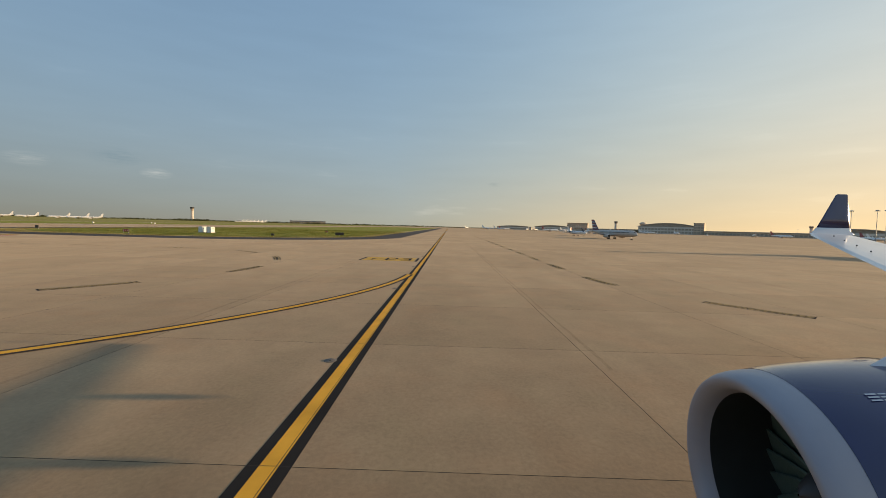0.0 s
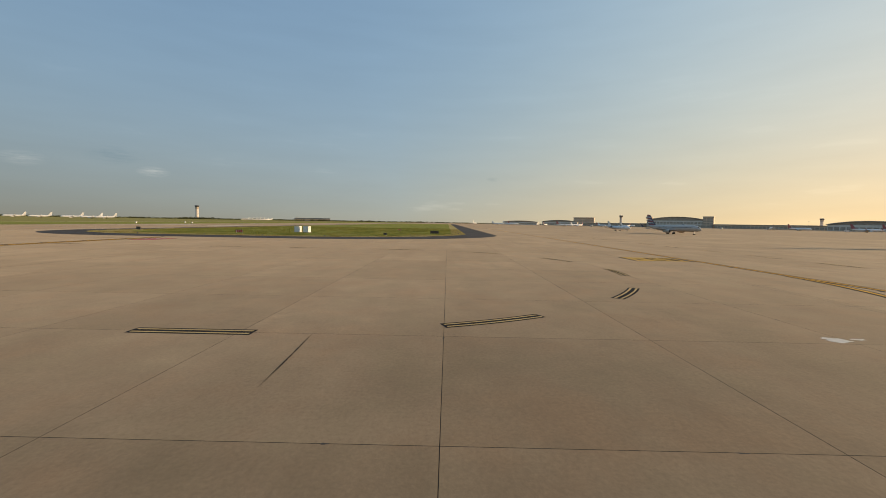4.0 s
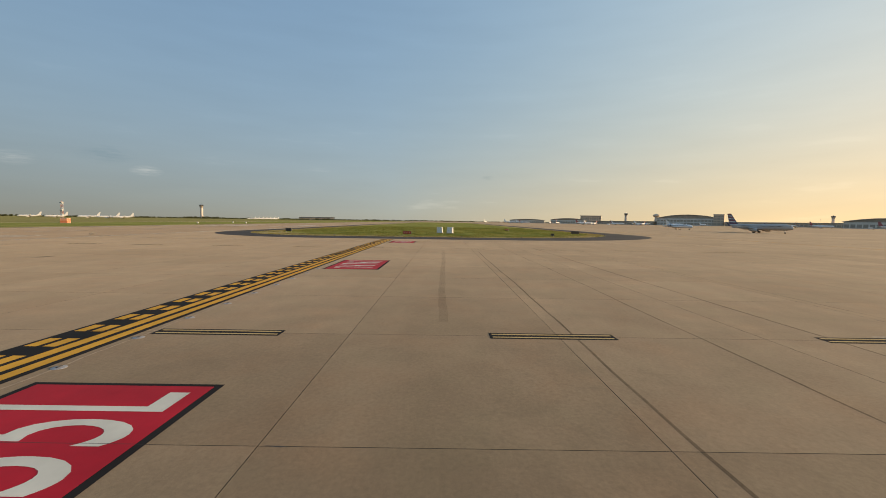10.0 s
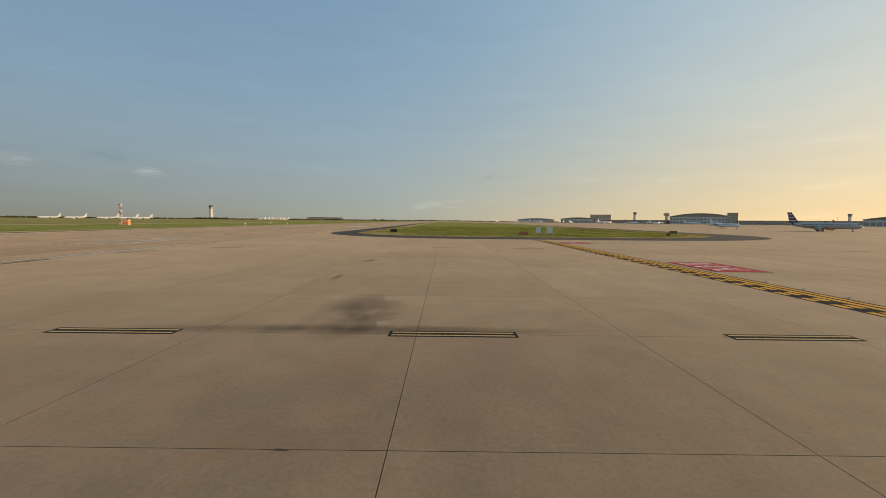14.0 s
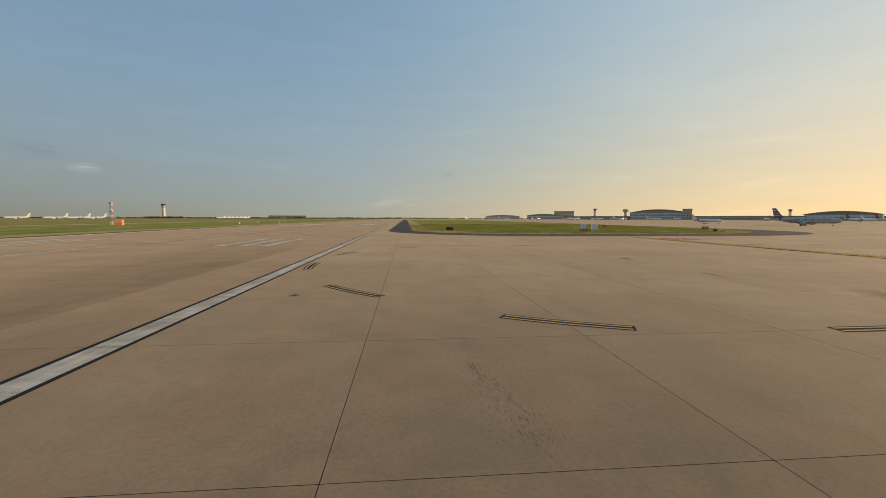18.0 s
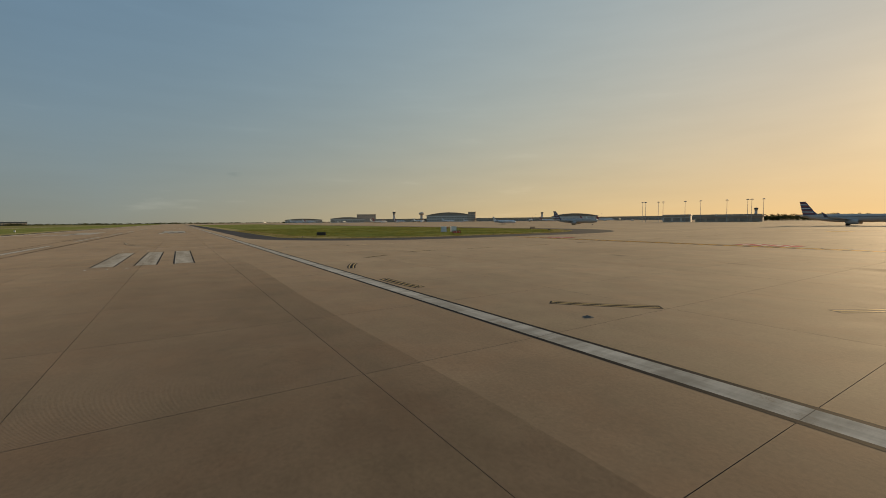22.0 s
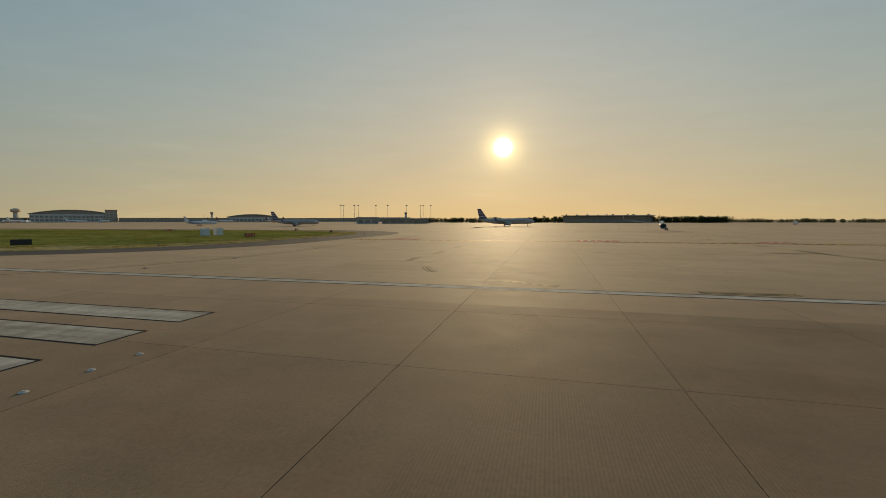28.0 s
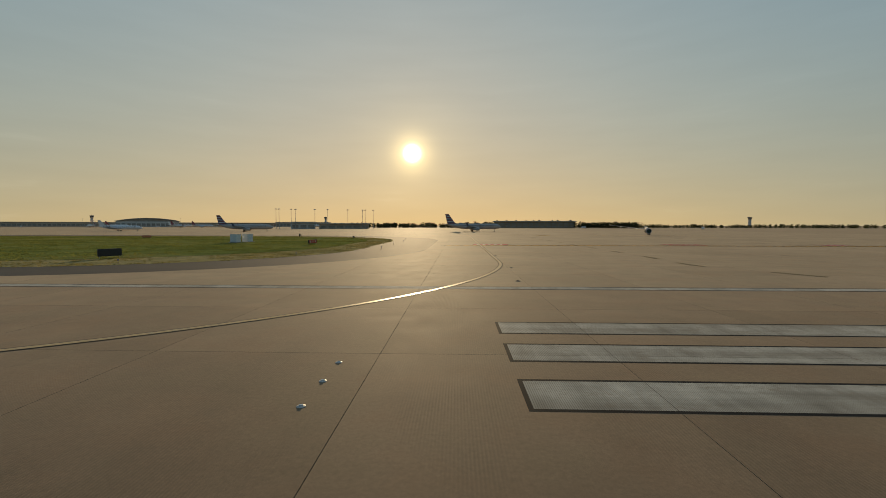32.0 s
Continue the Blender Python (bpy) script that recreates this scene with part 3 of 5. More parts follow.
def character(ch, mat, parent, x_near, x_far, y0, y1, z, name="letter"):
    """One flat character in the built-in font, filling a box; it reads towards -x, with its foot at y1."""
    cu = bpy.data.curves.new(name, "FONT")
    cu.body = ch
    cu.resolution_u = 5
    cu.offset = 0.0
    tmp = bpy.data.objects.new(name, cu)
    scene.collection.objects.link(tmp)
    bpy.context.view_layer.update()
    me = bpy.data.meshes.new_from_object(tmp)
    bpy.data.objects.remove(tmp)
    xs, ys = [v.co.x for v in me.vertices], [v.co.y for v in me.vertices]
    for v in me.vertices:
        u, w = (v.co.x - min(xs)) / (max(xs) - min(xs)), (v.co.y - min(ys)) / (max(ys) - min(ys))
        v.co = (x_near + (x_far - x_near) * u, y1 + (y0 - y1) * w, z)
    me.materials.append(mat)
    o = new(name, me)
    o.parent = parent


def surface_sign(x0, x1, text, bars):
    s = thing("surface_runway_sign", "red painted runway sign with white characters, black rim" if text else "red painted runway sign with worn white characters", "painted sign", "red signs painted beside the hold line")
    bm = bmesh.new()
    rect(bm, x0 - 0.15, x1 + 0.15, 88.40, 93.15, Z1)
    part("black_rim", bm, M_black, s)
    bm = bmesh.new()
    rect(bm, x0, x1, 88.58, 92.97, Z2)
    part("red_panel", bm, M_red, s)
    for i, ch in enumerate(text):
        character(ch, M_letter, s, 81.13 - 1.385 * i, 80.08 - 1.36 * i, 88.87, 92.60, Z3)
    for i in range(bars):
        bm = bmesh.new()
        xx = x0 + 0.7 + i * (x1 - x0 - 1.0) / bars
        rect(bm, xx, xx + 0.36, 89.1, 92.4, Z3)
        rect(bm, xx + 0.36, xx + 0.75, 89.1 + 1.5 * (i % 2), 89.6 + 1.5 * (i % 2), Z3)
        part("white_character", bm, M_letter, s)


surface_sign(76.98, 81.6, "35L", 0)
surface_sign(44.0, 51.9, "", 5)
surface_sign(2.0, 9.5, "", 5)

# in-pavement lamps along the hold line, with the saw cut that feeds them
M_steel = plain("weathered_steel", (0.13, 0.11, 0.09), 0.8, 0.0, vary=0.3, scale=20)
M_lamp_steel = plain("grey_lamp_steel", (0.34, 0.33, 0.32), 0.6, 0.2, vary=0.25, scale=20)
M_sealant = plain("sealant", (0.40, 0.28, 0.17), 0.85, vary=0.35, scale=6, world_space=True)
M_lens_dark = plain("dark_lens", (0.08, 0.07, 0.06), 0.5, vary=0.1)
M_lens = plain("lamp_lens", (0.75, 0.74, 0.70), 0.2, vary=0.05)


def pavement_lamp(x, y, label, group, r=0.17, high=0.025, metal=None, glass=None):
    t = thing("pavement_light", label, "inset light", group, at=Matrix.Translation((x, y, 0)))
    bm = bmesh.new()
    n = 20
    rings(bm, [[(rr * math.cos(a), rr * math.sin(a), z) for a in (2 * math.pi * i / n for i in range(n))] for rr, z in ((r, -0.02), (r, 0.006), (r * 0.9, 0.012), (r * 0.55, high), (r * 0.3, high))])
    part("housing", bm, metal or M_steel, t, smooth=False)
    bm = bmesh.new()
    box(bm, -r * 0.42, r * 0.42, -r * 0.16, r * 0.16, high - 0.004, high + 0.022, 0.006)
    part("lens", bm, glass or M_lens_dark, t, "glass lens")
    return t


lamp = pavement_lamp(81.78, 88.05, "round grey steel light set in concrete", "lights along the hold line", 0.185, metal=M_lamp_steel)
for i in range(1, 14):
    copy_thing(lamp, Matrix.Translation((81.78 - 2.985 * i, 88.06 + 0.03 * math.sin(3 * i), 0)))
bm = bmesh.new()
ribbon(bm, [(84 - 0.5 * i, 88.0 + 0.035 * math.sin(i * 0.9) + 0.02 * math.sin(i * 2.3)) for i in range(92)], -0.035, 0.035, 0.004)
tagged(part("cable_saw_cut", bm, M_sealant), "pale sealed saw cut feeding inset lights", "cable cut")

M_galv_pale = plain("worn_white_enamel", (0.52, 0.47, 0.40), 0.5, vary=0.15, scale=20)
white_lamp = pavement_lamp(25.48, 10.39, "low white inset runway light with bright lens", "touchdown zone lights", 0.11, 0.022, M_galv_pale, M_lens)
for x in (25.5, -5.3, -35.8, 56.3):
    for y in (10.45, 8.9, 7.3):
        if (x, y) != (25.5, 10.45) and x != 56.3:
            copy_thing(white_lamp, Matrix.Translation((x, y, 0)))
edge_lamp = pavement_lamp(63.39, 29.76, "flush steel runway edge light", "runway edge lights", 0.24, 0.04)
for x in (3.0, -57.0, -118.0):
    copy_thing(edge_lamp, Matrix.Translation((x, 29.7, 0)))
turn_lamp = pavement_lamp(73.95, 178.35, "small round inset taxiway light", "taxiway lights", 0.2)
for x, y in ((58.7, 178.35), (43.5, 178.35), (28.2, 178.35), (9.1, 87.0), (3.8, 39.8), (-4.9, 85.2), (3.8, 57.0)):
    copy_thing(turn_lamp, Matrix.Translation((x, y, 0)))

# runway paint


def white_bar(name, label, group, x0, x1, y0, y1, rim=0.13, mat=None):
    s = thing(name, label, "runway marking", group)
    for a, b, c, d in ((x0 - rim, x1 + rim, y0 - rim, y0), (x0 - rim, x1 + rim, y1, y1 + rim), (x0 - rim, x0, y0, y1), (x1, x1 + rim, y0, y1)):
        bm = bmesh.new()
        rect(bm, a, b, c, d, Z1)
        part("black_border", bm, M_black, s)
    bm = bmesh.new()
    rect(bm, x0, x1, y0, y1, Z1)
    part("white_stripe", bm, mat or M_white, s)


white_bar("runway_edge_stripe", "long white runway side stripe edged in black", "runway side stripes", -1400, 400, 25.66, 26.56, 0.19)
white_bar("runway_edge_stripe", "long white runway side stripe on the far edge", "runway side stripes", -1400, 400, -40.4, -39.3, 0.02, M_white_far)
for x0 in (0.14, -152.3, -304.7):
    for y0 in (14.22, 10.85, 7.35):
        white_bar("touchdown_stripe", "broad white touchdown stripe with black rim on grooved concrete", "touchdown zone stripes", x0, x0 + 22.86, y0, y0 + 1.75, mat=M_touch)
        ym = 2 * RWY_Y - y0
        white_bar("touchdown_stripe", "broad white touchdown stripe with black rim on grooved concrete", "touchdown zone stripes", x0, x0 + 22.86, ym - 1.75, ym, 0.05, mat=M_white)
for i in range(12):
    x1 = 62.0 - 60.96 * i
    white_bar("centreline_stripe", "white runway centreline stripe with dark rim", "runway centreline stripes", x1 - 36.6, x1, RWY_Y - 0.45, RWY_Y + 0.45)
for y0 in (8.0, -24.9):
    white_bar("aiming_point_bar", "broad white aiming point bar far down the runway", "aiming point bars", -190, -144, y0, y0 + 9.1)

# yellow direction letters beside the taxiway line: a worn panel with plain black characters
sgn = thing("painted_direction_sign", "faded yellow painted taxiway sign with black characters", "painted sign")
bm = bmesh.new()
rect(bm, 31.9, 37.0, 171.5, 177.8, Z1)
part("yellow_panel", bm, paint("sign_yellow_paint", (0.66, 0.38, 0.09), amount=0.37, gloss=0.06), sgn)
for y0, y1, x0, x1 in ((171.15, 171.4, 31.9, 36.9), (172.4, 172.7, 34.6, 36.0), (172.4, 172.9, 34.3, 34.6), (174.1, 175.5, 35.4, 36.0), (174.1, 175.5, 32.6, 33.2), (174.1, 174.4, 33.2, 35.4), (175.2, 175.5, 33.2, 34.2), (176.1, 177.3, 35.4, 36.0), (176.1, 177.3, 32.6, 33.2), (177.0, 177.3, 33.2, 35.4), (176.3, 177.0, 34.0, 34.5), (177.9, 178.15, 31.9, 37.3)):
    bm = bmesh.new()
    rect(bm, x0, x1, y0, y1, Z2)
    part("black_character", bm, M_black, sgn)

# repairs and stains


def blot(name, label, cx, cy, rx, ry, mat, seed, z=0.003, n=40, cat="stain", turn=0.0, rough=0.35):
    rng = random.Random(seed)
    ph = [rng.uniform(0, 6.28) for _ in range(5)]
    bm = bmesh.new()
    pts = []
    for i in range(n):
        a = 2 * math.pi * i / n
        r = 1 + rough * (0.5 * math.sin(2 * a + ph[0]) + 0.35 * math.sin(3 * a + ph[1]) + 0.3 * math.sin(5 * a + ph[2]) + 0.2 * math.sin(9 * a + ph[3]) + 0.15 * math.sin(14 * a + ph[4]))
        x, y = rx * r * math.cos(a), ry * r * math.sin(a)
        c, s = math.cos(turn), math.sin(turn)
        pts.append((cx + c * x - s * y, cy + s * x + c * y))
    flat(bm, pts, z)
    return tagged(part(name, bm, mat), label, cat)


def stain_material(name, colour, cover, scale=0.45):
    """A film over the concrete, thin and broken by noise."""
    m, nd, ln, b = material(name, 0.8)
    b.inputs["Specular IOR Level"].default_value = 0.06
    b.inputs["Base Color"].default_value = (*colour, 1)
    a = noise_at(nd, ln, scale, 6, stretch=(0.6, 1.0, 1), rough=0.6)
    tc_ = nd.new("ShaderNodeTexCoord").outputs["Generated"]
    gr = nd.new("ShaderNodeTexGradient")
    gr.gradient_type = "SPHERICAL"
    mp = nd.new("ShaderNodeMapping")
    mp.inputs["Location"].default_value = (-1, -1, 0)
    mp.inputs["Scale"].default_value = (2, 2, 0)
    ln.new(tc_, mp.inputs["Vector"])
    ln.new(mp.outputs[0], gr.inputs[0])
    edge = nmath(nd, ln, "MULTIPLY", gr.outputs["Fac"], 1.3, True)
    k = nmath(nd, ln, "MULTIPLY", ramp(nd, ln, a, [(0.26, (0, 0, 0)), (0.54, (1, 1, 1))]), edge)
    ln.new(nmath(nd, ln, "MULTIPLY", k, cover), b.inputs["Alpha"])
    return m


def film_material(name, colour, cover, thins=None):
    """A thin worn film; thins: for x and y, where it has faded out and where it is whole."""
    m, nd, ln, b = material(name, 0.85)
    b.inputs["Specular IOR Level"].default_value = 0.05
    b.inputs["Base Color"].default_value = (*colour, 1)
    a = noise_at(nd, ln, 0.35, 5, rough=0.65)
    f = noise_at(nd, ln, 9.0, 4, rough=0.7, shift=(2, 6, 0))
    k = nmath(nd, ln, "ADD", nmath(nd, ln, "MULTIPLY", a, 0.7), nmath(nd, ln, "MULTIPLY", f, 0.3))
    ln.new(nmath(nd, ln, "MULTIPLY", ramp(nd, ln, k, [(0.30, (0.25, 0.25, 0.25)), (0.58, (1, 1, 1))]), cover), b.inputs["Alpha"])
    if thins:
        pos = nd.new("ShaderNodeSeparateXYZ")
        ln.new(nd.new("ShaderNodeNewGeometry").outputs["Position"], pos.inputs[0])
        cover_now = b.inputs["Alpha"].links[0].from_socket
        for axis, (bare, full) in enumerate(thins):
            span = nd.new("ShaderNodeMapRange")
            span.interpolation_type = "SMOOTHSTEP"
            ln.new(pos.outputs[axis], span.inputs["Value"])
            span.inputs["From Min"].default_value, span.inputs["From Max"].default_value = bare, full
            cover_now = nmath(nd, ln, "MULTIPLY", cover_now, span.outputs[0])
        ln.new(cover_now, b.inputs["Alpha"])
    return m


M_damp = stain_material("damp_stain", (0.10, 0.07, 0.045), 0.40)
M_rubber_band = stain_material("runway_rubber", (0.07, 0.05, 0.036), 0.72, 0.5)
M_patch = plain("pale_repair", (0.70, 0.63, 0.53), 0.8, vary=0.15, scale=4, world_space=True)

blot("concrete_repair", "pale fresh concrete repair patch", 71.5, 163.45, 0.3, 0.5, M_patch, 3, cat="repair patch")
blot("concrete_repair", "pale fresh concrete repair patch", 71.35, 164.4, 0.09, 0.32, M_patch, 4, 0.0035, cat="repair patch")
blot("damp_stain", "broad dark damp stain spreading from a joint", 68.6, 61.6, 4.6, 2.3, M_damp, 11, 0.0022, turn=0.12)
blot("damp_stain", "long dark damp band along a joint", 71.5, 62.5, 0.75, 9.0, M_damp, 12, 0.0026, rough=0.2)
blot("damp_stain", "small dark damp stain on concrete", 45.2, 58.2, 1.6, 0.7, M_damp, 17, 0.0024)
blot("damp_stain", "small dark damp stain on concrete", 57.5, 58.1, 2.0, 0.3, M_damp, 19, 0.0025, rough=0.2)
M_crack = film_material("crack_sealer", (0.12, 0.085, 0.058), 0.44)
M_streak = film_material("old_tyre_streak", (0.17, 0.12, 0.08), 0.13)
for i, (x0, x1, y, w, m_) in enumerate(((20, 84.5, 112.92, 0.055, M_crack), (24, 84.5, 118.7, 0.035, M_crack), (16, 84.5, 108.1, 0.035, M_crack), (30, 84.5, 103.45, 0.045, M_crack), (10, 74, 186.95, 0.07, M_streak), (36, 78, 170.8, 0.07, M_streak), (28, 70, 98.6, 0.2, M_streak))):
    n = int((x1 - x0) / 0.8)
    bm = bmesh.new()
    ribbon(bm, [(x0 + (x1 - x0) * k / n, y + 0.05 * math.sin(0.13 * k + i) + 0.025 * math.sin(0.41 * k + 2 * i) + 0.012 * math.sin(1.3 * k)) for k in range(n + 1)], -w, w, 0.0018 + 0.0002 * i)
    if m_ is M_crack:
        tagged(part("sealed_crack", bm, m_), "long dark sealed crack across the concrete", "crack", "sealed cracks across the taxiway")
    else:
        tagged(part("tyre_mark", bm, m_), "long faint rubber tyre mark on concrete", "tyre mark", "tyre marks on the taxiway")
# a faint darker lane over the runway, fading out westwards and southwards
M_lane = film_material("dark_lane_film", (0.13, 0.09, 0.06), 0.16, ((8.0, 46.0), (6.0, 17.0)))
bm = bmesh.new()
ribbon(bm, [(76.0 - 2 * k, 20.75 + 0.10 * math.sin(0.4 * k)) for k in range(35)], 0.0, 15.0, 0.0014)
tagged(part("tyre_mark", bm, M_lane), "broad faint dark lane along the runway", "tyre mark", "tyre marks on the runway")
for i, (cy, hw) in enumerate(((-4.55, 0.5), (-9.6, 0.25))):
    bm = bmesh.new()
    rect(bm, -260, 75, cy - hw, cy + hw, 0.0017 + 0.0002 * i)
    tagged(part("tyre_mark", bm, M_rubber_band), "dark rubber band along the runway", "tyre mark", "tyre marks on the runway")

# scratches and scrapes left by towing gear
M_scrape = plain("pale_scrape", (0.50, 0.43, 0.34), 0.8, vary=0.2, scale=6, world_space=True)
M_scratch = stain_material("dark_scratch", (0.06, 0.045, 0.035), 0.9, 3.0)
for i, (xa, ya, xb, yb, w) in enumerate(((75.7, 112.85, 74.95, 113.2, 0.07), (76.65, 112.6, 76.2, 112.62, 0.03), (71.46, 114.9, 71.42, 115.85, 0.045), (76.1, 122.0, 76.02, 122.1, 0.04))):
    bm = bmesh.new()
    ribbon(bm, [(xa, ya), (xa * 0.6 + xb * 0.4, ya * 0.6 + yb * 0.4 + 0.02), (xb, yb)], -w, w, 0.0034)
    tagged(part("paint_scrape", bm, M_scrape), "short pale scrape on the concrete", "scrape mark", "scrapes on the concrete")
for i, (xa, ya, xb, yb, w) in enumerate(((79.9, 117.85, 79.4, 117.9, 0.015), (78.2, 144.0, 71.0, 143.6, 0.03))):
    bm = bmesh.new()
    ribbon(bm, [(xa, ya), (xa * 0.5 + xb * 0.5, ya * 0.5 + yb * 0.5 + 0.03), (xb, yb)], -w, w, 0.0030)
    tagged(part("dark_scratch", bm, M_scratch), "thin dark scratch along the concrete", "scratch mark", "scratches on the concrete")

# a scuffed track pressed into the surface, of many short scrapes
M_scuff = film_material("scuffed_concrete", (0.22, 0.155, 0.10), 0.34)
rng = random.Random(77)
bm = bmesh.new()
A, B_ = Vector((74.32, 37.44)), Vector((78.86, 37.95))
for k in range(340):
    u = rng.random()
    p = A.lerp(B_, u) + Vector((rng.gauss(0, 0.10 + 0.22 * u), rng.gauss(0, 0.10 + 0.28 * u)))
    d = (B_ - A).normalized() * rng.uniform(0.05, 0.22)
    q = p + d + Vector((rng.uniform(-0.04, 0.04), rng.uniform(-0.04, 0.04)))
    w = rng.uniform(0.004, 0.012)
    ribbon(bm, [(p.x, p.y), ((p.x + q.x) / 2 + rng.uniform(-0.015, 0.015), (p.y + q.y) / 2), (q.x, q.y)], -w, w, 0.0015 + 0.000004 * k)
tagged(part("scuff_track", bm, M_scuff), "scuffed track of short dark scrapes on concrete", "scuff marks", kind="stuff")

# broken arrises along the joints
rng = random.Random(31)
for i in range(26):
    if i % 2:
        x, y = X0 - S * rng.choice((0, 0, 1, 1, 2)), rng.uniform(20, 180)
    else:
        x, y = rng.uniform(62, 82), Y0 + S * rng.randint(-1, 18)
    long_, wide_ = rng.uniform(0.06, 0.2), rng.uniform(0.02, 0.045)
    rx, ry = (wide_, long_) if i % 2 else (long_, wide_)
    blot("joint_spall", "small dark chipped edge along a pavement joint", x + rng.uniform(-0.02, 0.02), y + rng.uniform(-0.02, 0.02), rx, ry, M_base, 100 + i, 0.0016 + 0.00005 * i, n=14, cat="pavement damage", rough=0.6)

# ---------- airfield equipment on the grass ----------
M_signblack = plain("sign_black", (0.025, 0.023, 0.022), 0.5, vary=0.2)
M_signred = plain("sign_red", (0.55, 0.07, 0.03), 0.5, vary=0.1)
M_whitepaint = plain("white_enamel", (0.78, 0.77, 0.74), 0.45, vary=0.08)
M_orange = plain("orange_enamel", (0.62, 0.20, 0.09), 0.5, vary=0.12)
M_redpaint = plain("red_enamel", (0.52, 0.24, 0.19), 0.5, vary=0.12)
M_galv = plain("galvanised_steel", (0.45, 0.46, 0.46), 0.5, 0.6, vary=0.2)
M_padconc = plain("pad_concrete", (0.42, 0.37, 0.31), 0.85, vary=0.15)
M_dark = plain("dark_grey_metal", (0.06, 0.06, 0.065), 0.5, 0.3, vary=0.2)


def guidance_sign(x, y, rz, length, label, face, bars, high=0.95):
    s = thing("guidance_sign", label, "airfield sign", "guidance signs round the grass island", at=pose(x, y, 0, 0, 0, rz))
    n = max(2, round(length / 1.1))
    for i in range(n):
        u = -length / 2 + 0.2 + (length - 0.4) * i / (n - 1)
        bm = bmesh.new()
        tube(bm, (u, 0, 0.0), (u, 0, 0.32), 0.04)
        tube(bm, (u, 0, 0.0), (u, 0, 0.04), 0.11, 0.10)
        part("leg", bm, M_galv, s)
    bm = bmesh.new()
    box(bm, -length / 2, length / 2, -0.14, 0.14, 0.3, 0.3 + high, 0.03)
    part("case", bm, M_signblack, s)
    for side in (-1, 1):
        bm = bmesh.new()
        box(bm, -length / 2 + 0.07, length / 2 - 0.07, side * 0.142 - 0.004, side * 0.142 + 0.004, 0.37, 0.23 + high)
        f_ = part("face", bm, face, s)
        for k in range(bars):
            u = -length / 2 + 0.35 + (length - 0.9) * k / max(1, bars - 1)
            bm = bmesh.new()
            box(bm, u, u + 0.16, side * 0.15 - 0.003, side * 0.15 + 0.003, 0.5, 0.1 + high)
            part("character", bm, M_whitepaint, f_, "plain pale character")
    return s


guidance_sign(-45.87, 49.46, 62, 2.55, "black airfield guidance sign standing on the grass edge", M_signblack, 0)
guidance_sign(-57.2, 144.1, 100, 2.9, "black airfield guidance sign near the north corner", M_signblack, 0)
guidance_sign(-34.7, 130.4, 80, 1.0, "small black airfield sign on the grass", M_signblack, 0, 0.6)
guidance_sign(-33.3, 88.2, 70, 2.6, "red runway sign with pale characters on short legs", M_signred, 3, 0.8)
guidance_sign(-100.0, 127.0, 40, 2.4, "distant orange-lit airfield sign on the grass", M_orange, 0, 0.7)


def cabinet(x, y, rz, w, d, h):
    c = thing("utility_cabinet", "white enamelled equipment cabinet on concrete pad in grass", "cabinet", "white cabinets on the island", at=pose(x, y, 0, 0, 0, rz))
    bm = bmesh.new()
    box(bm, -w / 2 - 0.25, w / 2 + 0.25, -d / 2 - 0.25, d / 2 + 0.25, 0, 0.14, 0.02)
    part("pad", bm, M_padconc, c)
    bm = bmesh.new()
    box(bm, -w / 2, w / 2, -d / 2, d / 2, 0.14, h, 0.04)
    part("body", bm, M_whitepaint, c)
    bm = bmesh.new()
    box(bm, -w / 2 - 0.06, w / 2 + 0.06, -d / 2 - 0.06, d / 2 + 0.06, h, h + 0.07, 0.03)
    part("roof", bm, M_whitepaint, c)
    for u in (-w / 4, w / 4):
        bm = bmesh.new()
        box(bm, u - w / 4 + 0.05, u + w / 4 - 0.05, -d / 2 - 0.025, -d / 2 + 0.01, 0.25, h - 0.12, 0.01)
        dr = part("door", bm, M_whitepaint, c)
        bm = bmesh.new()
        box(bm, u + w / 8, u + w / 8 + 0.05, -d / 2 - 0.07, -d / 2 - 0.02, 0.9, 1.15, 0.01)
        part("handle", bm, M_dark, dr, "dark latch handle")
    bm = bmesh.new()
    for k in range(5):
        box(bm, w / 2 - 0.005, w / 2 + 0.02, -d / 4, d / 4, h - 0.6 + 0.08 * k, h - 0.56 + 0.08 * k)
    part("vent", bm, M_galv, c)
    return c


cabinet(-54.2, 100.9, 78, 1.9, 1.7, 2.0)
cabinet(-55.4, 97.4, 78, 1.7, 1.7, 2.0)


def wind_light(x, y, label, high=0.5):
    t = thing("taxiway_edge_light", label, "edge light", "blue taxiway edge lights", at=Matrix.Translation((x, y, 0)))
    bm = bmesh.new()
    tube(bm, (0, 0, 0), (0, 0, 0.03), 0.15, 0.14, 14)
    tube(bm, (0, 0, 0.03), (0, 0, high * 0.7), 0.03, 0.025, 8)
    part("stem", bm, M_signblack, t)
    bm = bmesh.new()
    rings(bm, [[(r * math.cos(a), r * math.sin(a), z) for a in (2 * math.pi * i / 12 for i in range(12))] for r, z in ((0.06, high * 0.68), (0.08, high * 0.75), (0.07, high * 0.93), (0.03, high))])
    part("dome", bm, plain("blue_glass", (0.03, 0.06, 0.25), 0.15) if "blue_glass" not in bpy.data.materials else bpy.data.materials["blue_glass"], t, "dark blue glass dome", smooth=True)
    return t


el = wind_light(-15.5, 88.5, "small black edge light with blue dome on grass verge")
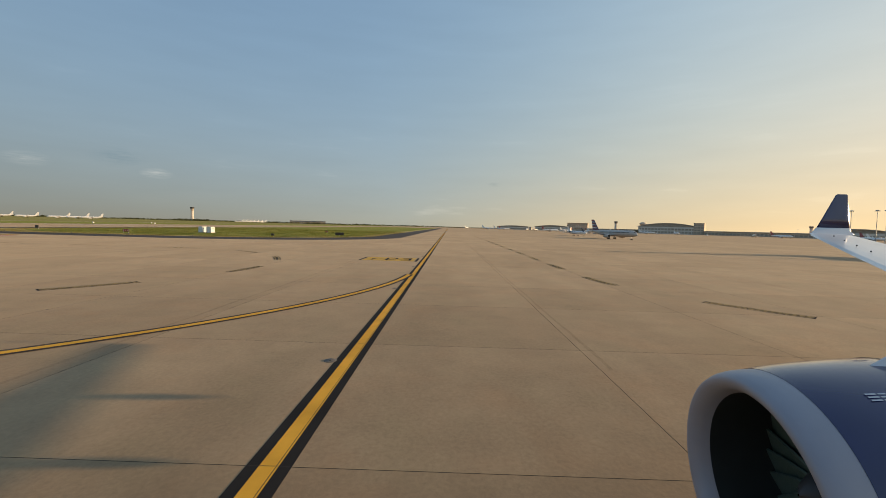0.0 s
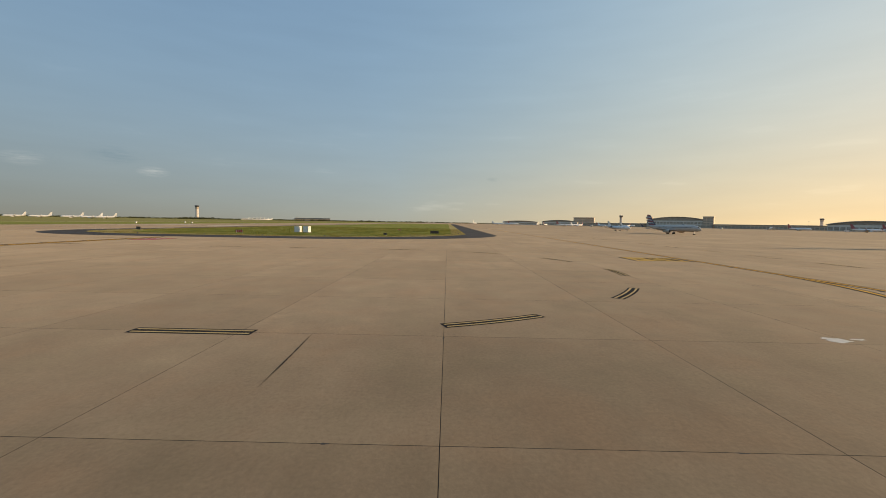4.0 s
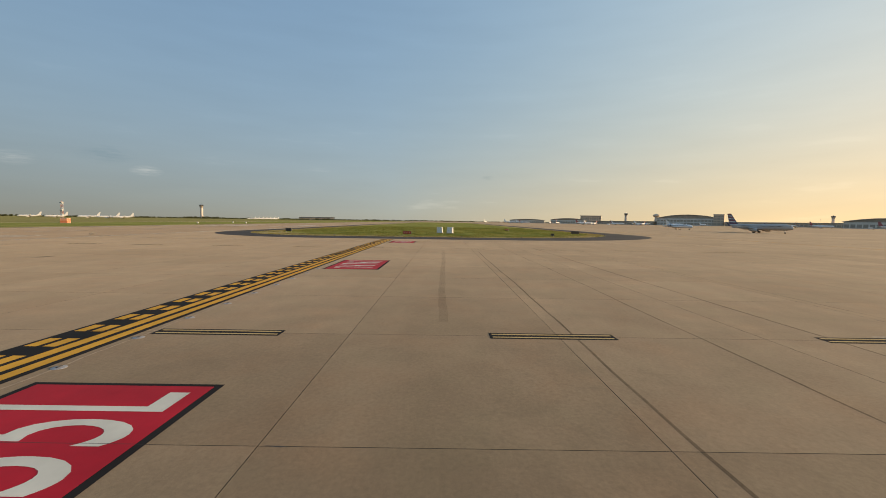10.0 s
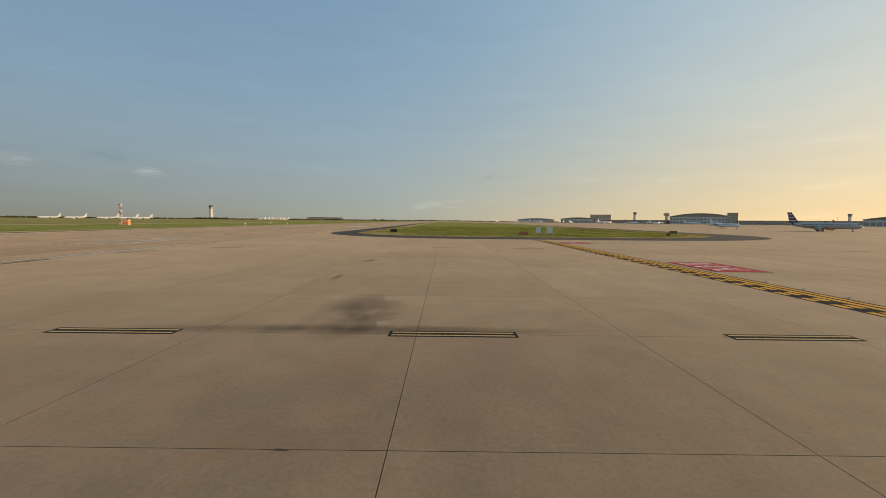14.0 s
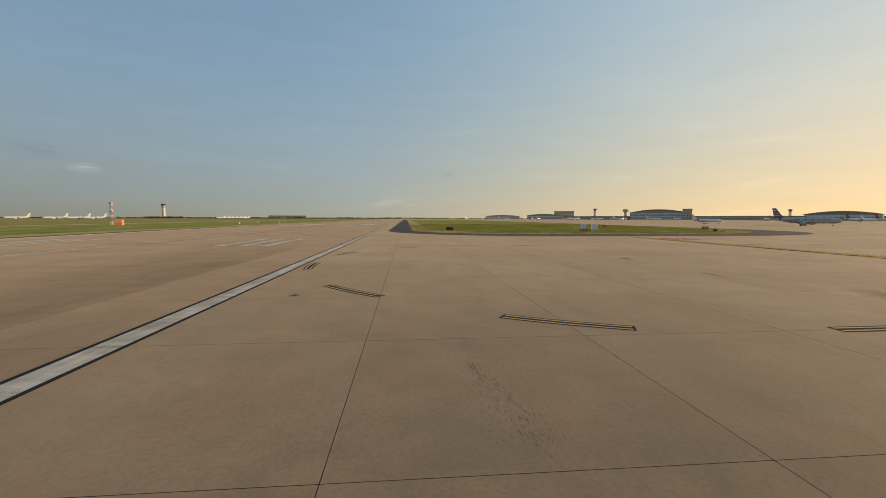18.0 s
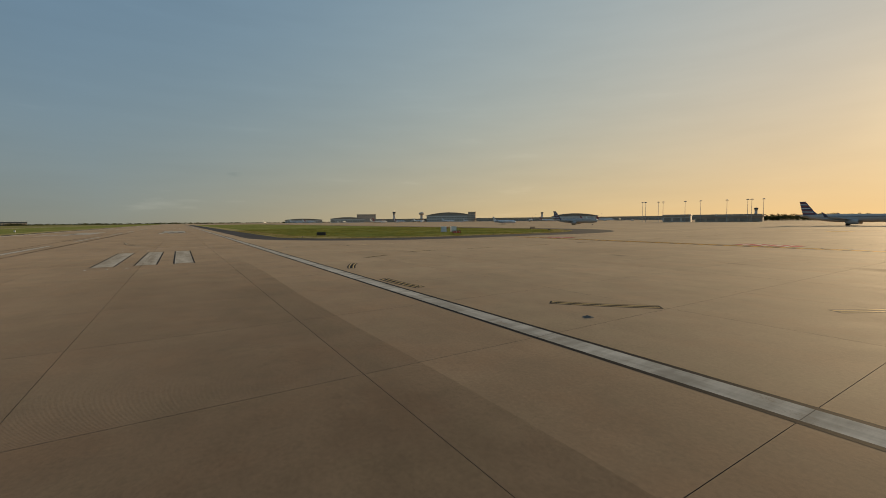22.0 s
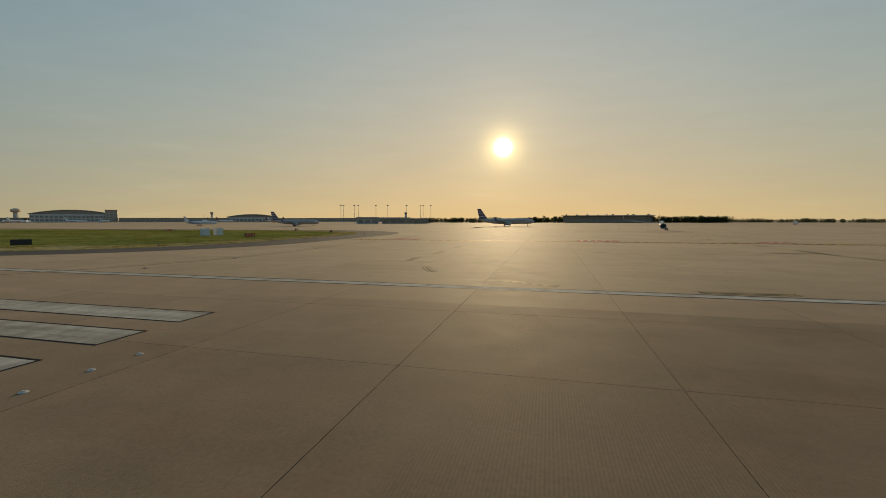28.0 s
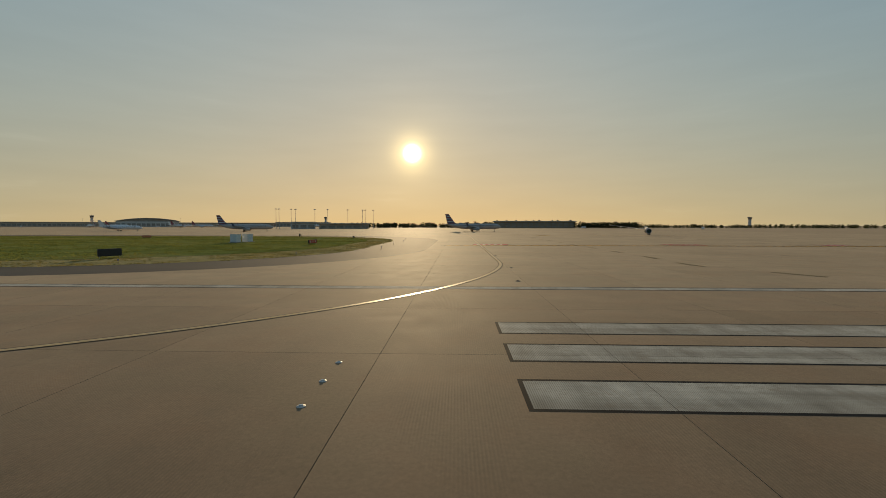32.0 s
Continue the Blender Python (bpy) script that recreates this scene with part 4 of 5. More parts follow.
for x, y in ((-15.2, 72.0), (-15.2, 103.0), (-16.5, 118.0), (-24.0, 55.0), (-33.0, 138.0), (-46.0, 150.0), (-39.0, 42.5), (-62.0, 152.5), (-92.0, 152.8)):
    copy_thing(el, Matrix.Translation((x, y, 0)))


def lattice_mast(x, y, h):
    m = thing("antenna_mast", "red and white lattice antenna mast on airfield grass", "mast", at=Matrix.Translation((x, y, 0)))
    n = 7
    for i in range(n):
        z0, z1 = h * i / n, h * (i + 1) / n
        bm = bmesh.new()
        c = [(-0.45, -0.45), (0.45, -0.45), (0.45, 0.45), (-0.45, 0.45)]
        for k in range(4):
            a, b = c[k], c[(k + 1) % 4]
            tube(bm, (*a, z0), (*a, z1), 0.07, n=6)
            tube(bm, (*a, z0), (*b, z1), 0.025, n=5)
            tube(bm, (*b, z0), (*a, z1), 0.025, n=5)
            tube(bm, (*a, z1), (*b, z1), 0.03, n=5)
        part("mast_section", bm, M_redpaint if i % 2 else M_whitepaint, m, "red section" if i % 2 else "white section")
    for z in (h * 0.60, h * 0.96):
        bm = bmesh.new()
        box(bm, -0.7, 0.7, -0.7, 0.7, z - 0.35, z + 0.35, 0.08)
        part("antenna", bm, M_galv, m)
    bm = bmesh.new()
    tube(bm, (0, 0, h), (0, 0, h + 0.9), 0.05, 0.02, 6)
    part("top_light", bm, M_redpaint, m)


lattice_mast(-158.2, -124.7, 12.4)
sh = thing("equipment_shelter", "orange and white equipment shelter on grass", "shelter", at=pose(-150.0, -115.5, 0, 0, 0, 20))
for k in range(4):
    for j in range(2):
        bm = bmesh.new()
        box(bm, -2.2 + 1.1 * k, -1.1 + 1.1 * k, -1.5, 1.5, 0.2 + 1.25 * j, 1.45 + 1.25 * j)
        part("wall_panel", bm, M_orange if (k + j) % 2 else plain("faded_orange", (0.66, 0.32, 0.2), 0.6) if "faded_orange" not in bpy.data.materials else bpy.data.materials["faded_orange"], sh)
bm = bmesh.new()
box(bm, -2.35, 2.35, -1.65, 1.65, 2.7, 2.85, 0.03)
part("roof", bm, M_whitepaint, sh)
bm = bmesh.new()
box(bm, -2.3, 2.3, -1.6, 1.6, 0.0, 0.2)
part("plinth", bm, M_padconc, sh)
for x, y in ((-218, -80.5), (-300, -96), (-262, -66)):
    bm = bmesh.new()
    t = thing("marker_box", "small white airfield box on grass", "equipment box", at=Matrix.Translation((x, y, 0)))
    box(bm, -0.5, 0.5, -0.4, 0.4, 0, 0.9, 0.05)
    part("body", bm, M_whitepaint, t)
    bm = bmesh.new()
    box(bm, -0.55, 0.55, -0.45, 0.45, 0.9, 0.98, 0.02)
    part("lid", bm, M_galv, t)

# ---------- aircraft ----------
M_hull = plain("aircraft_white", (0.92, 0.89, 0.83), 0.35, vary=0.05, scale=0.6, coat=0.3)
M_silver = plain("aircraft_silver", (0.54, 0.49, 0.43), 0.42, 0.0, vary=0.06, scale=0.6)
M_wing = plain("wing_grey", (0.50, 0.52, 0.54), 0.4, vary=0.08, scale=0.8)
# tail navy and red are lightened, with the distance haze mixed into the colour
M_navy = plain("hazed_tail_navy", (0.11, 0.12, 0.19), 0.35, vary=0.1)
M_tailred = plain("hazed_tail_red", (0.40, 0.12, 0.11), 0.4, vary=0.1)
M_tyre = plain("tyre_black", (0.02, 0.02, 0.02), 0.8, vary=0.2)
M_window = plain("cabin_glass", (0.02, 0.025, 0.03), 0.12, vary=0.1)
M_lip = plain("polished_lip", (0.60, 0.61, 0.62), 0.28, 0.6, vary=0.06)


def section(chord, thick, n=7):
    """Points round a wing section of a given chord, leading edge at 0."""
    up_, dn = [], []
    for i in range(n + 1):
        u = 0.5 - 0.5 * math.cos(math.pi * i / n)
        t = thick * 2.6 * (0.30 * math.sqrt(u) - 0.13 * u - 0.35 * u * u + 0.28 * u ** 3 - 0.10 * u ** 4)
        up_.append((u * chord, t * 0.62))
        dn.append((u * chord, -t * 0.42))
    return up_ + dn[-2:0:-1]


def airfoil_loops(stations, thick=0.12):
    """stations: rows of (leading edge point, chord, direction of the chord, direction of the thickness)."""
    out = []
    for p, c, cd, td in stations:
        p, cd, td = Vector(p), Vector(cd), Vector(td)
        out.append([p + cd * u + td * w for u, w in section(c, c * thick)])
    return out


def airliner(length, at, label, fin, hull=None, rear=False, group="", bands=None, windows=True, name="airliner"):
    hull = hull or M_hull
    t = thing(name, label, "aircraft", group, at=at)
    R = length * 0.0485
    zc = R + length * 0.044
    half = length * (0.40 if rear else 0.455)
    bm = bmesh.new()
    prof = [(0.5, 0.04, -0.35), (0.495, 0.22, -0.3), (0.48, 0.46, -0.2), (0.455, 0.70, -0.1), (0.42, 0.90, -0.02), (0.375, 1.0, 0), (0.1, 1.0, 0), (-0.12, 1.0, 0), (-0.22, 0.93, 0.08), (-0.33, 0.70, 0.27), (-0.42, 0.44, 0.48), (-0.48, 0.20, 0.62), (-0.5, 0.06, 0.68)]
    n = 18
    rings(bm, [[(s * length, r * R * math.cos(a), zc + z * R + r * R * 1.04 * math.sin(a)) for a in (2 * math.pi * i / n for i in range(n))] for s, r, z in prof])
    fus = part("fuselage", bm, hull, t, smooth=True)
    if windows:
        for side in (-1, 1):
            bm = bmesh.new()
            k = int(length * 0.62 / 0.55)
            for i in range(k):
                x = 0.36 * length - i * 0.55
                if x < -0.27 * length:
                    break
                box(bm, x, x + 0.24, side * R * 0.972 - 0.03, side * R * 0.972 + 0.03, zc + R * 0.24, zc + R * 0.24 + 0.36)
            part("cabin_windows", bm, M_window, fus)["kind"] = "stuff"
        bm = bmesh.new()
        for side in (-1, 1):
            rings(bm, [[(0.462 * length, side * R * 0.16, zc + R * 0.40), (0.455 * length, side * R * 0.50, zc + R * 0.36), (0.452 * length, side * R * 0.46, zc + R * 0.58), (0.458 * length, side * R * 0.14, zc + R * 0.60)], [(0.468 * length, side * R * 0.17, zc + R * 0.40), (0.461 * length, side * R * 0.54, zc + R * 0.36), (0.458 * length, side * R * 0.50, zc + R * 0.58), (0.464 * length, side * R * 0.15, zc + R * 0.60)]])
        part("windscreen", bm, M_window, fus)
    for side in (-1, 1):
        bm = bmesh.new()
        root = Vector((length * (0.06 if rear else 0.10), side * R * 0.7, zc - R * 0.55))
        tip = Vector((root.x - half * (0.42 if rear else 0.52), side * half, zc - R * 0.55 + half * 0.085))
        st = []
        for u in (0.0, 0.3, 0.65, 1.0):
            p = root.lerp(tip, u)
            c = length * (0.19 - 0.20 * min(u, 0.3) - 0.115 * max(0, u - 0.3))
            st.append((p, max(c, length * 0.04), (-1, 0, 0), (0, 0, 1)))
        rings(bm, airfoil_loops(st))
        w = part("wing", bm, M_wing, t, smooth=False)
        bm = bmesh.new()
        c = length * 0.04
        rings(bm, airfoil_loops([(tip, c, (-1, 0, 0), (0, side, 0)), (tip + Vector((-0.5 * c, side * 0.25, length * 0.03)), c * 0.75, (-1, 0, 0), (0, side, 0)), (tip + Vector((-1.3 * c, side * 0.5, length * 0.06)), c * 0.4, (-1, 0, 0), (0, side, 0))]))
        part("winglet", bm, fin, w)
        for u in (0.3, 0.55, 0.75):
            p = root.lerp(tip, u)
            bm = bmesh.new()
            rings(bm, [[(p.x - length * sx, p.y + length * 0.006 * r * math.cos(a), p.z - length * 0.01 + length * 0.008 * r * math.sin(a)) for a in (6.283 * i / 8 for i in range(8))] for sx, r in ((0.03, 0.1), (0.06, 0.9), (0.10, 0.9), (0.15, 0.1))])
            part("flap_fairing", bm, M_wing, w)
        # engines
        if rear:
            ex, ey, ez, er, el_ = -0.20 * length, side * R * 1.75, zc + R * 0.45, R * 0.58, length * 0.13
        else:
            p = root.lerp(tip, 0.29)
            er, el_ = length * 0.027, length * 0.115
            ex, ey, ez = p.x + length * 0.055, p.y, p.z - er * 1.15
        bm = bmesh.new()
        rr = [(0.0, 0.78), (0.0, 0.92), (0.02, 1.0), (0.18, 1.08), (0.5, 1.02), (0.85, 0.78), (1.0, 0.62), (1.0, 0.5), (0.7, 0.45)]
        rings(bm, [[(ex - u * el_, ey + er * r * math.cos(a), ez + er * r * math.sin(a)) for a in (6.2832 * i / 16 for i in range(16))] for u, r in rr], cap=False)
        e = part("engine", bm, hull if not rear else M_wing, t, smooth=True)
        bm = bmesh.new()
        rings(bm, [[(ex - 0.12 * el_, ey + er * 0.86 * math.cos(a), ez + er * 0.86 * math.sin(a)) for a in (6.2832 * i / 16 for i in range(16))], [(ex - 0.16 * el_, ey + er * 0.86 * math.cos(a), ez + er * 0.86 * math.sin(a)) for a in (6.2832 * i / 16 for i in range(16))]])
        part("fan", bm, M_dark, e)
        bm = bmesh.new()
        if rear:
            box(bm, ex - 0.75 * el_, ex - 0.2 * el_, min(side * R * 0.7, ey), max(side * R * 0.7, ey), ez - 0.12, ez + 0.12, 0.05)
        else:
            rings(bm, airfoil_loops([((ex - 0.25 * el_, ey, ez + er * 0.85), el_ * 0.9, (-1, 0, 0), (0, 1, 0)), ((ex - 0.55 * el_, ey, ez + er * 1.5), el_ * 0.8, (-1, 0, 0), (0, 1, 0))]))
        part("pylon", bm, M_wing, t)
        # tailplane
        bm = bmesh.new()
        tz = zc + (length * 0.185 if rear else R * 0.62)
        tx = -0.455 * length if rear else -0.40 * length
        rings(bm, airfoil_loops([((tx, 0 if rear else side * R * 0.3, tz), length * 0.085, (-1, 0, 0), (0, 0, 1)), ((tx - length * 0.09, side * length * 0.17 * (0.8 if rear else 1), tz + (0.0 if rear else length * 0.015)), length * 0.035, (-1, 0, 0), (0, 0, 1))]))
        part("tailplane", bm, M_wing, t)
    base, high = zc + R * 0.75, length * (0.15 if rear else 0.185)
    bm = bmesh.new()
    rings(bm, airfoil_loops([((-0.30 * length, 0, base - 0.2), length * 0.16, (-1, 0, 0), (0, 1, 0)), ((-0.355 * length, 0, base + high * 0.3), length * 0.125, (-1, 0, 0), (0, 1, 0)), ((-0.445 * length, 0, base + high), length * 0.062, (-1, 0, 0), (0, 1, 0))], 0.08))
    f_ = part("tail_fin", bm, fin, t)
    if bands:
        for k in range(7):
            u0, u1 = 0.08 + 0.13 * k, 0.14 + 0.13 * k
            bm = bmesh.new()
            for side in (-1, 1):
                q = []
                for u, v in ((u0, 0.1), (u0 + 0.03, 0.95), (u1 + 0.03, 0.95), (u1, 0.1)):
                    le, ch = -0.315 * length - 0.13 * length * u, length * (0.15 - 0.085 * u)
                    q.append(bm.verts.new((le - ch * v, side * length * 0.0085, base + high * u)))
                bm.faces.new(q)
            part("tail_band", bm, bands[k % 2], f_)
    for gx, gy, nw in ((0.385 * length, 0.0, 0.22), (-0.025 * length, R * 1.35, 0.36), (-0.025 * length, -R * 1.35, 0.36)):
        bm = bmesh.new()
        wr = length * (0.0085 if gy == 0 else 0.0135)
        tube(bm, (gx, gy, wr), (gx - 0.2, gy * 0.92, zc - R * 0.7), length * 0.0045, n=8)
        g = part("landing_gear", bm, M_galv, t)
        for s in (-1, 1):
            bm = bmesh.new()
            tube(bm, (gx, gy + s * nw, wr), (gx, gy + s * (nw + 0.3), wr), wr, n=14)
            part("wheel", bm, M_tyre, g, "black tyre")
    return t


airliner(34.0, pose(-142.0, 271.0, 0, 0, 0, 22), "silver twin-engine airliner with striped tail taxiing on concrete", M_navy, M_silver, bands=(M_tailred, M_hull))
airliner(38.5, pose(9.5, 288.0, 0, 0, 0, 6), "silver airliner with striped tail taxiing past", M_navy, M_silver, bands=(M_tailred, M_hull))
airliner(27.0, pose(-234.0, 279.0, 0, 0, 0, 14), "white rear-engined regional jet with high tail taxiing", M_hull, M_hull, rear=True)
parked = airliner(38.0, pose(-760, -739, 0, 0, 0, -62), "white airliner with pale tail parked far across the grass", M_hull, M_hull, group="white airliners parked in a row", windows=False)
for y in (-685, -619, -579, -550):
    copy_thing(parked, pose(-760, y, 0, 0, 0, -75 - 0.02 * y))
row = airliner(36.0, pose(-1650, -697, 0, 0, 0, -42), "small white airliner parked nose-out far away", M_hull, M_hull, group="distant row of parked airliners", windows=False)
for x, y in ((-1656, -683), (-1662, -669), (-1668, -656), (-1673, -642), (-1679, -628), (-1684, -614)):
    copy_thing(row, pose(x, y, 0, 0, 0, -42))
gate = airliner(37.0, pose(-1155, 297, 0, 0, 0, 70), "white airliner standing at the distant terminal", M_hull, M_hull, group="airliners at the terminal", windows=False)
for i, (x, y) in enumerate(((-1147, 330), (-1123, 407), (-1085, 507), (-1054, 573), (-1036, 607), (-1025, 625), (-950, 741), (-620, 900), (-300, 860), (-160, 870), (-890, 640), (-1320, 240))):
    copy_thing(gate, pose(x, y, 0, 0, 0, (70, -20, 110, 40, 160, 75, -10)[i % 7]))
gate_silver = airliner(36.0, pose(-1234, 355, 0, 0, 0, 100), "white airliner with red tail standing at the terminal", M_tailred, M_hull, group="airliners at the terminal", windows=False)
for i, (x, y) in enumerate(((-1161, 439), (-990, 541), (-960, 599), (-787, 392), (-486, 718), (-450, 721), (-417, 720), (-639, 706), (-617, 735), (-1013, 497))):
    copy_thing(gate_silver, pose(x, y, 0, 0, 0, (150, 20, -35, 95, 60, 10, 125)[i % 7]))

# ---------- distant buildings ----------
# distance haze is painted into these colours as paler tones, except the hangar's
M_wall = plain("hazed_pale_cladding", (0.75, 0.69, 0.60), 0.7, vary=0.12, scale=0.05, world_space=True)
M_wall2 = plain("hazed_concrete_wall", (0.66, 0.54, 0.41), 0.8, vary=0.15, scale=0.05, world_space=True)
M_brown = plain("hazed_brown_cladding", (0.46, 0.33, 0.20), 0.8, vary=0.15, scale=0.05, world_space=True)
M_hangar = plain("blue_grey_cladding", (0.16, 0.19, 0.22), 0.7, vary=0.15, scale=0.05, world_space=True)
M_roof = plain("roof_sheet", (0.60, 0.51, 0.41), 0.6, 0.0, vary=0.1, scale=0.05, world_space=True)
# glazing is far paler than real glass, to stand in for haze
M_glass = plain("hazed_glazing", (0.42, 0.345, 0.265), 0.5, vary=0.2, scale=0.2, world_space=True)


def terminal(p0, p1, depth, h, label, arched=0.0, storeys=2, name="terminal_building", wall=None, roof=None):
    """A long building whose front runs from p0 to p1."""
    a, b = Vector((*p0, 0)), Vector((*p1, 0))
    L = (b - a).length
    rz = math.degrees(math.atan2(b.y - a.y, b.x - a.x))
    t = thing(name, label, "building", at=pose(a.x, a.y, 0, 0, 0, rz))
    wall = wall or M_wall
    hw = h * (1 - 0.45 * arched)
    bm = bmesh.new()
    box(bm, 0, L, 0, depth, 0, hw)
    part("wall", bm, wall, t)
    bm = bmesh.new()
    n = 16
    lo, hi = [], []
    for i in range(n + 1):
        u = i / n
        z = hw + (h - hw) * (1 - (2 * u - 1) ** 2) if arched else hw
        lo.append((L * (u * 1.04 - 0.02), z))
        hi.append((L * (u * 1.04 - 0.02), z + 1.2))
    prof = lo + hi[::-1]
    rings(bm, [[(x, y, z) for x, z in prof] for y in (-3.0, depth + 3.0)])
    part("roof", bm, roof or M_roof, t)
    if arched:
        bm = bmesh.new()
        prof = [(0.0, hw)] + [(x, z) for x, z in lo[1:-1]] + [(L, hw)]
        rings(bm, [[(x, y, z) for x, z in prof] for y in (0.3, depth - 0.3)])
        part("gable_glazing", bm, M_glass, t)
    cols = max(3, int(L / 9))
    for s in range(storeys):
        z0 = hw * (0.12 + 0.86 * s / storeys)
        z1 = z0 + hw * 0.52 / storeys
        for i in range(cols):
            bm = bmesh.new()
            box(bm, L * (i + 0.12) / cols, L * (i + 0.88) / cols, -0.35, 0.15, z0, z1)
            part("window", bm, M_glass, t)
    return t


terminal((-1267, 789), (-1176, 929), 60, 33, "distant airport terminal with a broad arched roof", 0.75, 2)
terminal((-1180, 915), (-1162, 936), 22, 34, "square grey block at the terminal's end", 0, 4, wall=M_wall2)
terminal((-1703, 684), (-1672, 760), 45, 34, "flat-roofed dark airport hotel block", 0, 5, wall=M_wall2)
terminal((-1549, 517), (-1505, 640), 60, 20, "low distant terminal with curved roof", 0.7, 1)
terminal((-1786, 396), (-1750, 542), 60, 17, "low distant terminal with curved roof", 0.7, 1)
terminal((-1480, 650), (-1275, 780), 40, 11, "long low grey concourse between terminals", 0, 1, wall=M_wall2)
terminal((-1150, 930), (-880, 1130), 40, 11, "long low grey concourse beyond the apron", 0, 1, wall=M_wall2)
terminal((-783, 930), (-686, 1006), 50, 20, "terminal hall with a shallow arched white roof", 0.8, 1)
terminal((-870, 1130), (-500, 1250), 40, 10.5, "long low grey concourse beyond the apron", 0, 1, wall=M_wall2)
terminal((-198, 487), (-173, 498), 18, 7.2, "low pale airport cargo shed", 0, 1)
terminal((-169, 500), (-112, 517), 18, 5.6, "low grey airport cargo shed with flat roof", 0, 1, wall=M_wall2)
terminal((-520, 1180), (-380, 1230), 30, 12, "low dark service building near the light masts", 0, 1, wall=M_wall2)
terminal((60, 699), (189, 682), 30, 10.4, "long flat brown warehouse across the apron", 0, 2, wall=M_brown)
terminal((-2095, -654), (-2145, -481), 70, 15, "distant blue-grey hangar with flat white roof", 0, 1, name="hangar", wall=M_hangar, roof=M_whitepaint)


rng = random.Random(41)
for k in range(9):
    u = (k + rng.uniform(0.1, 0.8)) / 9
    w = rng.uniform(1.6, 4.2)
    x, y = 60 + 129 * u, 699 - 17 * u + rng.uniform(4, 14)
    t = thing("roof_unit", "small brown rooftop plant unit on the warehouse", "roof unit", "plant units on the warehouse roof", at=pose(x, y, 11.6, 0, 0, -7.5))
    bm = bmesh.new()
    box(bm, -w / 2, w / 2, -1.2, 1.2, 0, rng.uniform(0.9, 1.7), 0.08)
    part("housing", bm, M_brown, t)
    bm = bmesh.new()
    tube(bm, (0, 0, 0.6), (0, 0, 2.0), 0.35, 0.35, 10)
    part("flue", bm, M_galv, t)


M_cab = plain("dark_cab_glass", (0.07, 0.075, 0.08), 0.3, vary=0.1, scale=0.2)
M_shaft = plain("pale_tower_concrete", (0.62, 0.58, 0.52), 0.8, vary=0.08, scale=0.1)


def control_tower(x, y, h, label, wide=5.0, round_top=False):
    t = thing("control_tower", label, "tower", "airport towers", at=Matrix.Translation((x, y, 0)))
    n = 10

    def ring_(r, z):
        return [(r * math.cos(6.2832 * i / n), r * math.sin(6.2832 * i / n), z) for i in range(n)]

    bm = bmesh.new()
    rings(bm, [ring_(wide * 1.05, 0), ring_(wide * 0.95, h * 0.4), ring_(wide * 0.9, h * 0.70)])
    part("shaft", bm, M_shaft, t)
    bm = bmesh.new()
    if round_top:
        rings(bm, [ring_(wide * 0.9, h * 0.7), ring_(wide * 1.7, h * 0.76), ring_(wide * 1.9, h * 0.86), ring_(wide * 1.5, h * 0.95), ring_(wide * 0.5, h)])
        part("radome", bm, M_wall2, t, smooth=True)
        return
    rings(bm, [ring_(wide * 0.9, h * 0.70), ring_(wide * 1.02, h * 0.80), ring_(wide * 1.22, h * 0.84)])
    part("collar", bm, M_padconc, t)
    bm = bmesh.new()
    rings(bm, [ring_(wide * 1.12, h * 0.84), ring_(wide * 1.32, h * 0.92)])
    cab = part("cab", bm, M_cab, t, "dark glazed cab")
    for i in range(n):
        bm = bmesh.new()
        a = 6.2832 * i / n
        tube(bm, (wide * 1.14 * math.cos(a), wide * 1.14 * math.sin(a), h * 0.84), (wide * 1.34 * math.cos(a), wide * 1.34 * math.sin(a), h * 0.92), 0.14, n=5)
        part("mullion", bm, M_padconc, cab)
    bm = bmesh.new()
    rings(bm, [ring_(wide * 1.4, h * 0.92), ring_(wide * 1.4, h * 0.94), ring_(wide * 0.7, h * 0.96)])
    part("roof", bm, M_cab, t)
    bm = bmesh.new()
    tube(bm, (0, 0, h * 0.95), (0, 0, h * 1.04), 0.5, 0.15, 6)
    part("antenna", bm, M_galv, t)


control_tower(-1881.6, -1037.5, 68, "tall pale concrete control tower with dark cab", 7.0)
control_tower(-1992, 1004, 56, "distant pale control tower behind the terminal", 6.5)
control_tower(-1612, 962, 44, "round-topped dark radar tower by the terminal", 7.0, True)
control_tower(-1001, 1111, 32, "slim grey control tower beyond the concourse", 3.6)
control_tower(745.7, 1094, 27, "distant pale control tower over the trees", 3.8)
control_tower(-394, 1235, 30, "slim grey control tower among light masts", 3.4)


def light_mast(x, y, h):
    t = thing("light_mast", "tall grey apron floodlight mast", "light mast", "apron floodlight masts", at=Matrix.Translation((x, y, 0)))
    bm = bmesh.new()
    tube(bm, (0, 0, 0), (0, 0, h), h * 0.011, h * 0.006, 10)
    part("pole", bm, M_galv, t)
    bm = bmesh.new()
    rings(bm, [[(r * math.cos(6.2832 * i / 12), r * math.sin(6.2832 * i / 12), z) for i in range(12)] for r, z in ((0.4, h - 0.4), (1.0, h - 0.15), (1.0, h + 0.15), (0.3, h + 0.4))])
    head = part("head_frame", bm, M_galv, t)
    for i in range(6):
        a = 6.2832 * i / 6
        bm = bmesh.new()
        box(bm, 1.05 * math.cos(a) - 0.25, 1.05 * math.cos(a) + 0.25, 1.05 * math.sin(a) - 0.25, 1.05 * math.sin(a) + 0.25, h - 0.5, h - 0.05, 0.06)
        part("floodlight", bm, M_galv, head)
    return t


mast = light_mast(-199, 448, 22)
